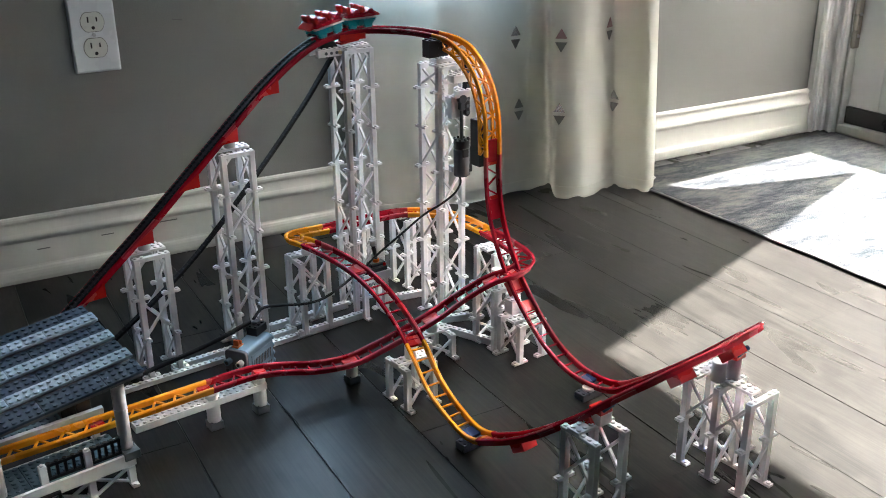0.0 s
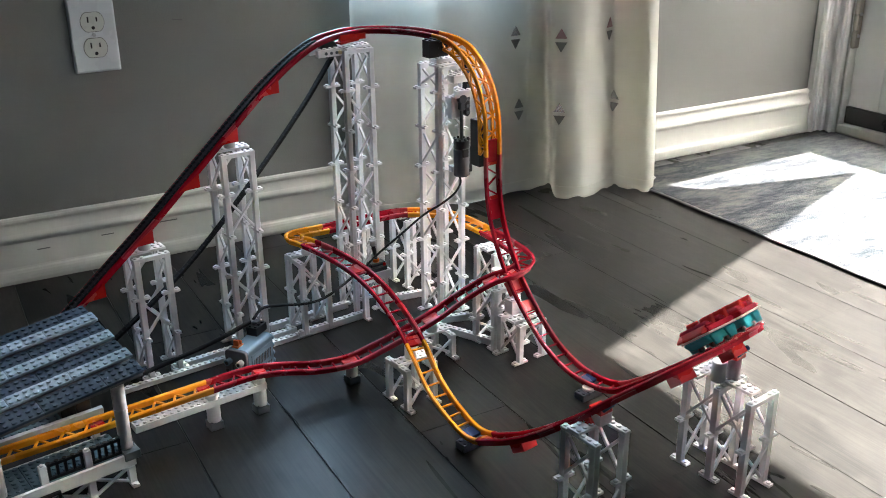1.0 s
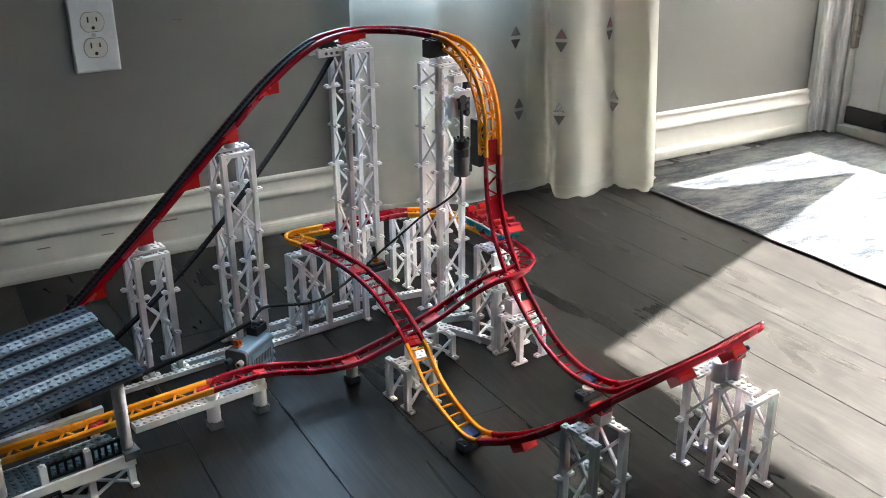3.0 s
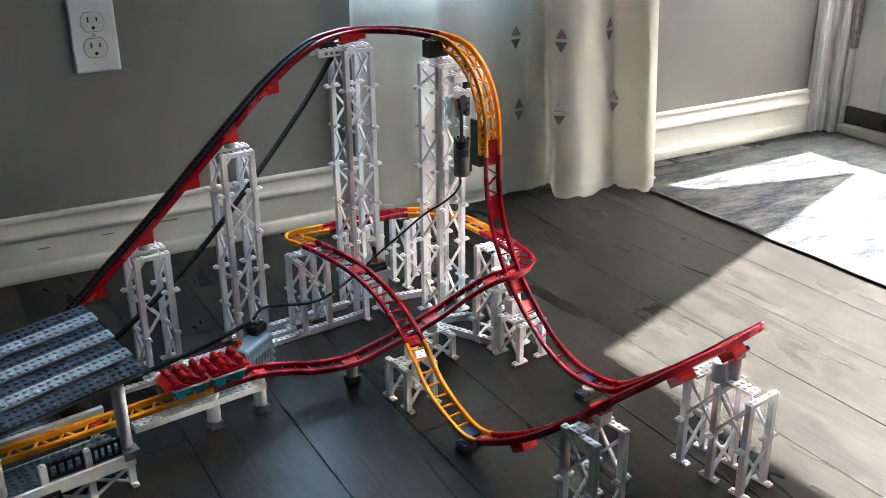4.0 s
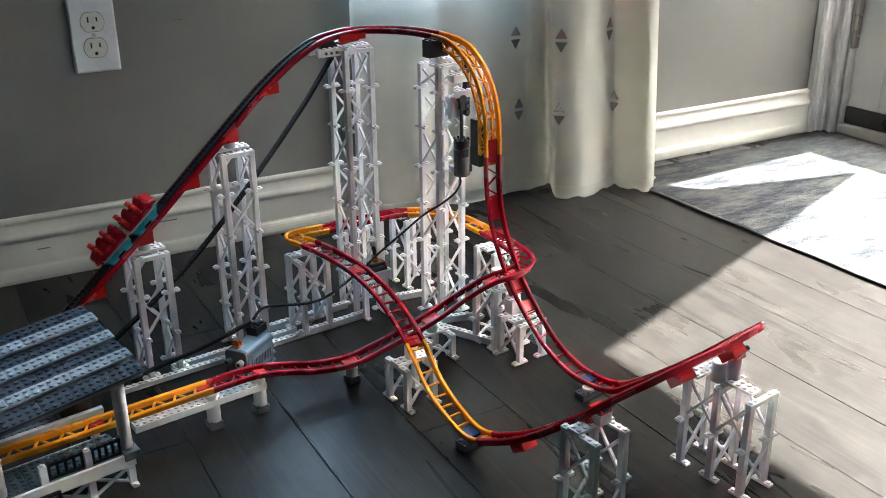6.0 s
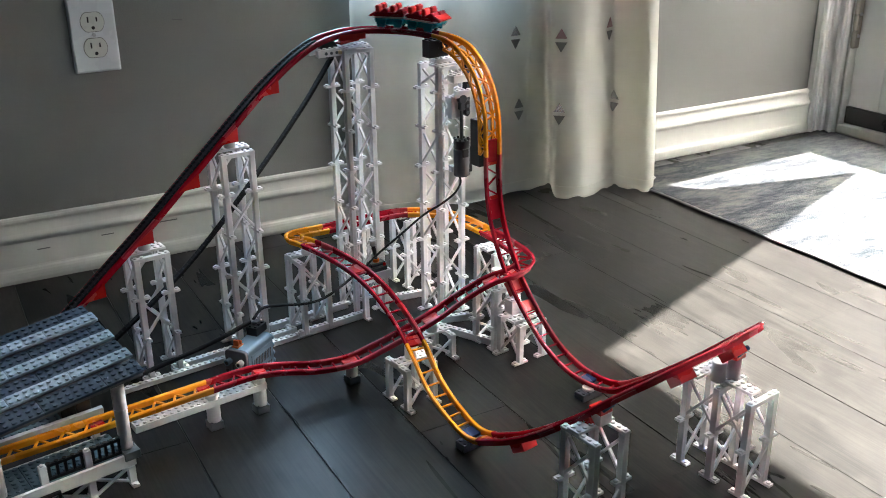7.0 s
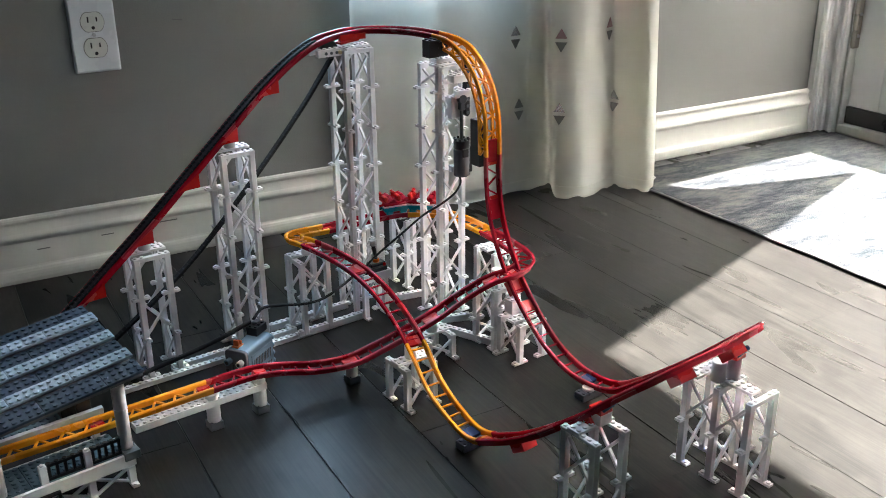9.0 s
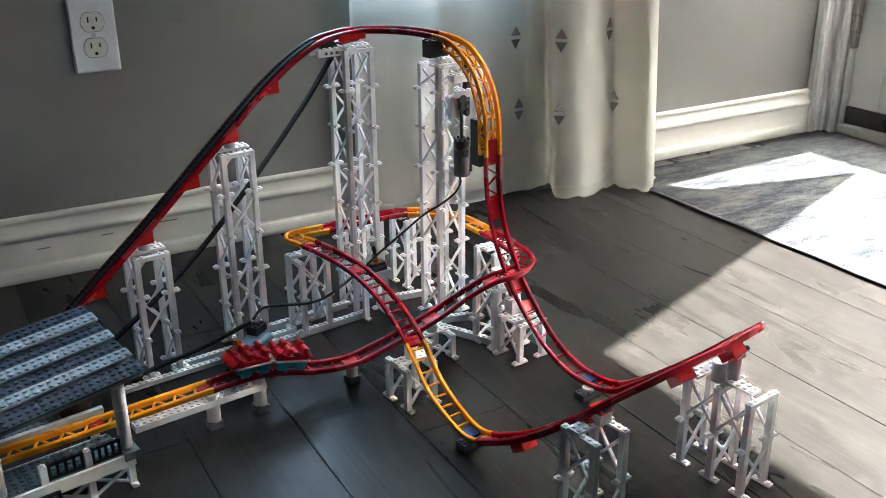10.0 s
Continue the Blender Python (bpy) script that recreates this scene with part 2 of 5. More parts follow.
def thing(name, label, category, m=None, group="", kind=""):
    ob = new(name)
    ob.empty_display_size = 0.01
    if m is not None:
        ob.matrix_basis = m
    return tagged(ob, label, category, group, kind)


def solo(name, bm, material, label, category="", m=None, group="", kind="", bevel=0.0, smooth=False):
    ob = new(name, finish(bm, name, material, bevel, smooth))
    if m is not None:
        ob.matrix_basis = m
    return tagged(ob, label, category, group, kind)


def B():
    return bmesh.new()


# ---- the room ----
STUD, BRICK = 0.008, 0.0096


def room():
    w = B()
    # the grey wall has a window high up, out of reach of the toy
    box(w, -3.6, WALL_Y, 0, 0.42, WALL_Y + 0.12, 2.5)
    box(w, 0.42, WALL_Y, 0, 0.95, WALL_Y + 0.12, 0.43)
    box(w, 0.42, WALL_Y, 2.0, 0.95, WALL_Y + 0.12, 2.5)
    box(w, 0.95, WALL_Y, 0, DOOR_X + 0.12, WALL_Y + 0.12, 2.5)
    solo("wall_north", w, GREY_WALL, "warm grey painted wall with faint scuffs", "wall", kind="structure")
    w = B()
    box(w, DOOR_X, 1.502, 0, DOOR_X + 0.12, WALL_Y, 2.5)
    box(w, DOOR_X, 0.40, 2.05, DOOR_X + 0.12, 1.502, 2.5)
    box(w, DOOR_X, -4.0, 0, DOOR_X + 0.12, 0.40, 2.5)
    solo("wall_east", w, GREY_WALL, "grey painted wall beside the glazed door", "wall", kind="structure")
    # unseen walls and ceiling, added to close the room and set its bounced light
    w = B()
    box(w, -3.72, -4.0, 0, -3.6, WALL_Y + 0.12, 2.5)
    solo("wall_west", w, GREY_WALL, "unseen plain grey wall, added to enclose the room", "wall", kind="structure")
    w = B()
    box(w, -3.72, -4.12, 0, DOOR_X + 0.12, -4.0, 2.5)
    solo("wall_south", w, GREY_WALL, "unseen plain grey wall, added to enclose the room", "wall", kind="structure")
    w = B()
    box(w, -3.72, -4.12, 2.5, DOOR_X + 0.12, WALL_Y + 0.12, 2.6)
    solo("ceiling", w, CEILING, "unseen plain white ceiling, added to enclose the room", "ceiling", kind="structure")
    # moulded baseboard
    prof = [(0, 0), (-0.0165, 0), (-0.0178, 0.006), (-0.0176, 0.012), (-0.0168, 0.017), (-0.0150, 0.021), (-0.0125, 0.0235), (-0.0115, 0.026), (-0.0115, 0.0655)]
    prof += [(-0.0120 - 0.0026 * math.sin(math.pi * k / 8), 0.0665 + 0.0125 * k / 8) for k in range(9)]
    prof += [(-0.0060 - 0.0048 * (1 - math.sin(math.pi / 2 * k / 6)), 0.0805 + 0.0140 * k / 6) for k in range(7)]
    prof += [(-0.0068, 0.0955), (-0.0078, 0.0985), (-0.0072, 0.1020), (-0.0048, 0.1045), (0, 0.1055)]
    b = B()
    sweep(b, [((x, WALL_Y, 0), (0, 1, 0), (0, 0, 1)) for x in (-3.6, 1.884)], prof)
    solo("baseboard", b, TRIM, "white moulded baseboard with small scuffs", "baseboard", kind="structure")
    s = new("scuff_marks", None)
    tagged(s, "small dark scuff marks on wall and baseboard", "marks", kind="structure")
    for x, y, z, l, t in ((0.385, WALL_Y - 0.001, 0.388, 0.016, 8), (0.23, WALL_Y - 0.0118, 0.055, 0.02, 0), (0.33, WALL_Y - 0.0118, 0.060, 0.03, 0), (0.445, WALL_Y - 0.0118, 0.0625, 0.016, 0), (0.13, WALL_Y - 0.0118, 0.05, 0.02, 0)):
        q = B()
        box(q, -l / 2, -0.0004, -0.0009, l / 2, 0.0008, 0.0009, pose(x, y, z, 0, t, 0))
        part("scuff", q, DARK_SCUFF_GAP, s)


def outlet():
    o = thing("wall_outlet", "white duplex power outlet plate on the grey wall", "outlet", pose(0.2545, WALL_Y, 0.3755))
    b = B()
    sweep(b, [((0, -y, 0), (1, 0, 0), (0, 0, 1)) for y in (0,)] + [((0, -0.0052, 0), (0.93, 0, 0), (0, 0, 0.96))], [(-0.0355, -0.058), (0.0355, -0.058), (0.0355, 0.058), (-0.0355, 0.058)])
    part("plate", b, OUTLET, o, bevel=0.0016)
    for z in (0.0195, -0.0195):
        f = B()
        ring = []
        for k in range(28):
            a = 2 * math.pi * k / 28
            x, y = 0.0172 * math.cos(a), max(-0.0143, min(0.0143, 0.0172 * math.sin(a)))
            ring.append((x, z + y))
        sweep(f, [((0, -0.004, 0), (1, 0, 0), (0, 0, 1)), ((0, -0.0068, 0), (1, 0, 0), (0, 0, 1))], ring)
        face = part("receptacle", f, OUTLET_FACE, o, "ivory receptacle face")
        for x, h in ((-0.0064, 0.0085), (0.0064, 0.0070)):
            q = B()
            box(q, x - 0.0011, -0.00725, z + 0.001 - h / 2 + 0.003, x + 0.0011, -0.0060, z + 0.001 + h / 2 + 0.003)
            part("slot", q, BLACK, face, "dark slot")
        q = B()
        rod(q, (0, -0.006, z - 0.0085), (0, -0.0073, z - 0.0085), 0.0027, 12)
        part("ground_hole", q, BLACK, face, "dark round hole")
        # a solid dark ring puts the shadow around the face into colour
        g = B()
        sweep(g, [((0, -0.0042, 0), (1, 0, 0), (0, 0, 1)), ((0, -0.00545, 0), (1, 0, 0), (0, 0, 1))], [(x * 1.05, z + (y - z) * 1.06) for x, y in ring])
        part("gap", g, DARK_SCUFF_GAP, o, "dark ring standing in for the shadow gap")
    q = B()
    rod(q, (0, -0.004, 0), (0, -0.0066, 0), 0.0032, 14)
    part("screw", q, STEEL, o, "small steel screw", bevel=0.0004)


def curtain():
    """A heavy curtain that hangs over the window's end, in uneven folds."""
    # plan of the folds: x, depth before the wall
    fold = [(0.672, 0.030), (0.74, 0.043), (0.79, 0.054), (0.84, 0.044), (0.90, 0.052), (0.97, 0.0486), (1.033, 0.046), (1.080, 0.034), (1.096, 0.040), (1.088, 0.060), (1.072, 0.085), (1.062, 0.108), (1.074, 0.126), (1.098, 0.137),
            (1.1205, 0.1375), (1.155, 0.128), (1.185, 0.116), (1.203, 0.108), (1.210, 0.114), (1.215, 0.130), (1.222, 0.152), (1.232, 0.170), (1.243, 0.176), (1.258, 0.171), (1.268, 0.160), (1.273, 0.11)]
    def lean(x, z):
        """The right-hand folds hang slightly aslant."""
        return 0.060 * min(z, 0.5) * min(1.0, max(0.0, (x - 1.03) / 0.03))
    line = bend([(x, WALL_Y - d, 0) for x, d in fold], 8)
    rows = [0.002, 0.012, 0.024, 0.06, 0.12, 0.2, 0.3, 0.42, 0.6, 0.9, 1.4, 2.2]
    b, grid = B(), []
    for j, z in enumerate(rows):
        row = []
        for i, p in enumerate(line):
            hem = 0.004 * math.sin(i * 0.32) if j < 2 else 0
            wob = 0.003 * noise.noise(Vector((p.x * 9, z * 5, 3)))
            drift = 0.005 * noise.noise(Vector((p.x * 3, z * 2, 8)))
            row.append(b.verts.new((p.x + wob + drift - lean(p.x, z), p.y + wob * (1 if z > 0.03 else 0), max(0.0015, z + hem))))
        grid.append(row)
    for r0, r1 in zip(grid, grid[1:]):
        for i in range(len(line) - 1):
            b.faces.new((r0[i], r0[i + 1], r1[i + 1], r1[i]))
    bmesh.ops.solidify(b, geom=b.faces[:], thickness=0.0016)
    c = thing("curtain", "off-white woven curtain with triangle prints", "curtain")
    part("cloth", b, CLOTH, c, smooth=True)
    # printed triangles in pairs: x, z of the upper one, its colour
    for x, z, first in ((1.000, 0.324, SILVER_PRINT), (1.068, 0.325, PINK_PRINT), (1.187, 0.335, PINK_PRINT), (1.011, 0.185, GREY_PRINT), (1.064, 0.186, SILVER_PRINT), (1.202, 0.193, SILVER_PRINT)):
        i = min((k for k in range(len(line)) if abs(line[k].x - x) < 0.007), key=lambda k: line[k].y)
        p, q = line[max(i - 2, 0)], line[min(i + 2, len(line) - 1)]
        d = (q - p).normalized()
        y, x = line[i].y, x - lean(x, z)
        for flip, mt in ((1, first), (-1, GREY_PRINT)):
            t = B()
            sweep(t, [((x, y - o, z - (0 if flip > 0 else 0.0238)), d, (0, 0, 1)) for o in (0.0016, 0.0036)], [(-0.0105, -0.0085 * flip), (0.0105, -0.0085 * flip), (0, 0.0095 * flip)])
            part("triangle_print", t, mt, c, "small printed triangle")
    h = B()
    for i in range(len(line) - 1):
        p, q = line[i], line[i + 1]
        bar(h, (p.x, p.y - 0.0022, 0.026), (q.x, q.y - 0.0022, 0.026), 0.0010, 0.0012)
    part("hem_seam", h, CLOTH, c)


def door():
    """Casing, threshold and the white glazed door in the east wall."""
    c = B()
    for y0, y1, d in ((WALL_Y - 0.002, 1.497, 0.018), (1.542, 1.532, 0.026), (1.520, 1.512, 0.023), (1.508, 1.497, 0.028)):
        box(c, DOOR_X - d, y1, 0, DOOR_X + 0.02, y0, 2.1)
    solo("door_casing", c, DOOR_WHITE, "white fluted door casing in the corner", "door casing", kind="structure", bevel=0.002)
    p = B()
    for x0, x1, d in ((1.884, 1.931, 0.018), (1.886, 1.895, 0.026), (1.903, 1.910, 0.022), (1.917, 1.931, 0.027)):
        box(p, x0, WALL_Y - d, 0, x1, WALL_Y + 0.002, 2.1)
    solo("corner_casing", p, DOOR_WHITE, "white fluted casing where the wall meets the door", "door casing", kind="structure", bevel=0.002)
    j = B()
    box(j, DOOR_X - 0.010, 1.4905, 0, DOOR_X + 0.12, 1.5015, 2.1)
    solo("door_jamb", j, DOOR_WHITE, "white door jamb beside the hinge", "door jamb", kind="structure", bevel=0.001)
    h = B()
    box(h, DOOR_X + 0.008, 0.40, 2.031, DOOR_X + 0.11, 1.49, 2.05)
    solo("door_head", h, TRIM, "white door head above the door", "door jamb", kind="structure")
    t = B()
    box(t, DOOR_X - 0.012, 0.40, 0, DOOR_X + 0.13, 1.495, 0.022)
    solo("threshold", t, TRIM, "pale painted door threshold", "threshold", kind="structure", bevel=0.002)
    d = thing("door_1", "white glazed door with brown hinge and black sweep", "door", kind="structure")
    s = B()
    box(s, DOOR_X + 0.01, 1.405, 0.065, DOOR_X + 0.05, 1.490, 2.03)
    part("stile", s, DOOR_WHITE, d, bevel=0.002)
    s = B()
    box(s, DOOR_X + 0.01, 0.41, 0.065, DOOR_X + 0.05, 0.50, 2.03)
    part("stile", s, DOOR_WHITE, d, bevel=0.002)
    s = B()
    box(s, DOOR_X + 0.01, 0.50, 0.065, DOOR_X + 0.05, 1.405, 0.370)
    part("bottom_rail", s, DOOR_WHITE, d, bevel=0.002)
    s = B()
    box(s, DOOR_X + 0.01, 0.50, 1.93, DOOR_X + 0.05, 1.405, 2.03)
    part("top_rail", s, DOOR_WHITE, d, bevel=0.002)
    g = B()
    box(g, DOOR_X + 0.027, 0.50, 0.370, DOOR_X + 0.032, 1.405, 1.93)
    g = part("pane", g, GLASS, d)
    g.visible_shadow = False
    # unseen blocker over the upper pane, added to shape the sun; its lower edge meets in a point
    k = B()
    v = [k.verts.new((DOOR_X + 0.045, y, z)) for y, z in ((1.405, 1.089), (1.346, 1.028), (1.249, 0.473), (1.101, 1.163), (0.936, 1.93), (1.405, 1.93))]
    k.faces.new(v)
    bmesh.ops.solidify(k, geom=k.faces[:], thickness=0.002)
    part("sun_blocker", k, GREY_PRINT, d, "unseen sheet added over the pane to shape the sun patch")
    s = B()
    box(s, DOOR_X + 0.004, 0.41, 0.024, DOOR_X + 0.046, 1.490, 0.0645)
    part("sweep", s, BLACK, d, "black rubber door sweep", bevel=0.001)
    h = thing("door_hinge", "worn brown metal hinge on the door's edge", "hinge", kind="structure")
    q = B()
    box(q, DOOR_X - 0.012, 1.484, 0.205, DOOR_X + 0.010, 1.4904, 0.36)
    part("leaf", q, BRONZE, h, bevel=0.001)
    for z in (0.21, 0.248, 0.286, 0.324):
        q = B()
        rod(q, (DOOR_X - 0.008, 1.487, z), (DOOR_X - 0.008, 1.487, z + 0.036), 0.0065, 14)
        part("knuckle", q, BRONZE, h, bevel=0.0006)
    for z in (0.235, 0.285, 0.335):
        q = B()
        rod(q, (DOOR_X - 0.004, 1.478, z), (DOOR_X - 0.0065, 1.478, z), 0.004, 10)
        part("screw", q, STEEL, h, "steel screw head")


def window():
    """The window over the grey wall: frame, sill and panes."""
    o = thing("window_1", "white framed window over the grey wall", "window", kind="structure")
    for x0, x1, z0, z1 in ((0.42, 0.95, 0.43, 0.452), (0.42, 0.95, 1.965, 2.0), (0.42, 0.452, 0.452, 1.965), (0.918, 0.95, 0.452, 1.965)):
        f = B()
        box(f, x0, WALL_Y + 0.062, z0, x1, WALL_Y + 0.11, z1)
        part("window_frame", f, TRIM, o, bevel=0.002)
    f = B()
    box(f, 0.452, WALL_Y + 0.084, 0.452, 0.918, WALL_Y + 0.088, 1.965)
    f = part("pane", f, GLASS, o)
    f.visible_shadow = False


def rug():
    b, n, k = B(), 60, 40
    g = [[b.verts.new((1.25 + 0.66 * i / n + (0 if i else 0.0012 * math.sin(j * 1.3)), 0.05 + 1.435 * j / k, 0.0075 + 0.0007 * noise.noise(Vector((i * 0.7, j * 0.7, 0))))) for j in range(k + 1)] for i in range(n + 1)]
    for i in range(n):
        for j in range(k):
            b.faces.new((g[i][j], g[i + 1][j], g[i + 1][j + 1], g[i][j + 1]))
    low = [b.verts.new((v.co.x, v.co.y, 0.0015)) for v in g[0]]
    for j in range(k):
        b.faces.new((low[j], g[0][j], g[0][j + 1], low[j + 1]))
    r = thing("area_rug", "distressed grey and cream area rug by the door", "rug")
    part("carpet", b, RUG, r)
    e = B()
    tube(e, [(1.249 + 0.0012 * math.sin(j * 1.3), 0.05 + 1.435 * j / k, 0.0050) for j in range(k + 1)], 0.0022, 6)
    part("binding", e, RUG_EDGE, r, "dark bound edge")


def floor():
    sub = B()
    box(sub, -3.72, -4.12, -0.05, DOOR_X + 0.3, WALL_Y + 0.12, -0.004)
    ground = solo("floor", sub, DARK_SCUFF_GAP, "dark-stained hand-scraped hardwood floorboards", "floor", kind="structure")
    rng = random.Random(4)
    x = 0.3165 - 33 * PITCH
    while x < DOOR_X + 0.05:
        y0 = -4.1 - rng.uniform(0, 0.6)
        while y0 < WALL_Y + 0.1:
            y1 = min(y0 + rng.uniform(0.45, 1.25), WALL_Y + 0.11)
            b = B()
            h, c, wd = rng.uniform(-0.0002, 0.0002), 0.0006, PITCH - 0.0004
            prof = [(0, -0.004), (0, h - c), (c, h), (wd - c, h), (wd, h - c), (wd, -0.004)]
            sweep(b, [((x, yy, 0), (1, 0, 0), (0, 0, 1)) for yy in (y0 + 0.0002, y1 - 0.0002)], prof)
            part("floorboard", b, PLANK, ground)
            y0 = y1
        x += PITCH


room(), outlet(), curtain(), door(), window(), rug(), floor()


# ---- the toy: bricks and lattice supports ----
TURN, SPAN, RISE_H = 7.5, 0.039, 0.0552
AX = Vector((math.cos(radians(TURN)), math.sin(radians(TURN)), 0))
AY = Vector((-AX.y, AX.x, 0))


def studs(bm, xs, ys, z, m=None, n=9):
    for x in xs:
        for y in ys:
            a, b = Vector((x, y, z)), Vector((x, y, z + 0.0017))
            rod(bm, m @ a if m else a, m @ b if m else b, 0.0024, n)


def brick(nx, ny, high, material, name="brick", label="", parent=None, m=None, top=True):
    """A toy brick of nx by ny studs, centred on its base."""
    b = B()
    box(b, -nx * STUD / 2 + 0.0001, -ny * STUD / 2 + 0.0001, 0, nx * STUD / 2 - 0.0001, ny * STUD / 2 - 0.0001, high)
    bmesh.ops.bevel(b, geom=b.edges[:], offset=0.0003, segments=1, affect="EDGES")
    if top:
        studs(b, [(i + 0.5 - nx / 2) * STUD for i in range(nx)], [(i + 0.5 - ny / 2) * STUD for i in range(ny)], high)
    return part(name, b, material, parent, label, m=m)


def round_brick(r, z0, z1, material, parent, name="round_brick", label="", at=(0, 0)):
    b = B()
    rod(b, (at[0], at[1], z0), (at[0], at[1], z1), r, 18)
    return part(name, b, material, parent, label, bevel=0.0004)


def support_meshes(high):
    """The meshes of one lattice support: two crossed panels along x, tied by two bars along y."""
    h, w = SPAN / 2, 0.0037
    post = B()
    box(post, -w, -w, 0, w, w, high - 0.0002)
    post = finish(post, "post", WHITE, 0.0005)
    brace = B()
    bar(brace, (-h + 0.003, 0, 0.0075), (h - 0.003, 0, high - 0.0075), 0.0030, 0.0034, (0, 1, 0))
    brace = finish(brace, "brace", WHITE, 0.0004)
    back = B()
    bar(back, (h - 0.003, 0, 0.0075), (-h + 0.003, 0, high - 0.0075), 0.0030, 0.0034, (0, 1, 0))
    back = finish(back, "brace", WHITE, 0.0004)
    tie = B()
    box(tie, -w + 0.0002, -h - w, high - 0.0052, w - 0.0002, h + w, high)
    for s in (-1, 1):
        bar(tie, (0, s * (h - 0.003), high - 0.013), (0, s * (h - 0.011), high - 0.004), 0.0030, 0.0024, (1, 0, 0))
    studs(tie, (0,), [h * k for k in (-1, -0.6, 0.6, 1)], high)
    tie = finish(tie, "top_bar", WHITE)
    foot = B()
    box(foot, -w, -0.0112, 0, w, 0.0112, 0.0030)
    studs(foot, (0,), (-0.0079, 0.0079), 0.0030)
    foot = finish(foot, "foot", WHITE)
    return post, brace, back, tie, foot


SUPPORT = {h: support_meshes(h) for h in (RISE_H, 0.034, 0.026)}


def lattice_tower(x, y, levels, label, first_along_y=True, short_top=0.0, turn=TURN, ties=True, name="lattice_tower", base=0.0, heights=None):
    """Stacked lattice supports. The top one has its crosses along y (or x); every next one is turned by a quarter."""
    t = thing(name, label, "support tower", pose(x, y, base, 0, 0, turn), group="white lattice supports")
    tall = heights or ([RISE_H] * levels + ([short_top] if short_top else []))
    z, top = 0.0, sum(tall)
    for k, h in enumerate(tall):
        post, brace, back, tie, foot = SUPPORT[h]
        along_y = first_along_y if (len(tall) - 1 - k) % 2 == 0 else not first_along_y
        lvl = new("support")
        lvl.parent, lvl.matrix_basis, lvl.empty_display_size = t, pose(0, 0, z, 0, 0, 90 if along_y else 0), 0.01
        for sy in (-1, 1):
            for sx in (-1, 1):
                part("post", post, WHITE, lvl, m=pose(sx * SPAN / 2, sy * SPAN / 2, 0.0001))
                part("foot", foot, WHITE, lvl, m=pose(sx * SPAN / 2, sy * SPAN / 2, 0))
            part("brace", brace, WHITE, lvl, m=pose(0, sy * SPAN / 2 - 0.0012, 0))
            part("brace", back, WHITE, lvl, m=pose(0, sy * SPAN / 2 + 0.0012, 0))
        for sx in (-1, 1):
            if ties and k == len(tall) - 1:
                part("top_bar", tie, WHITE, lvl, m=pose(sx * SPAN / 2, 0, 0))
        z += h
    return t, top


def top_plate(t, z, nx, ny, high=0.0032, turn=0, at=(0, 0), material=WHITE, label=""):
    return brick(nx, ny, high, material, "plate", label, t, pose(at[0], at[1], z, 0, 0, turn))


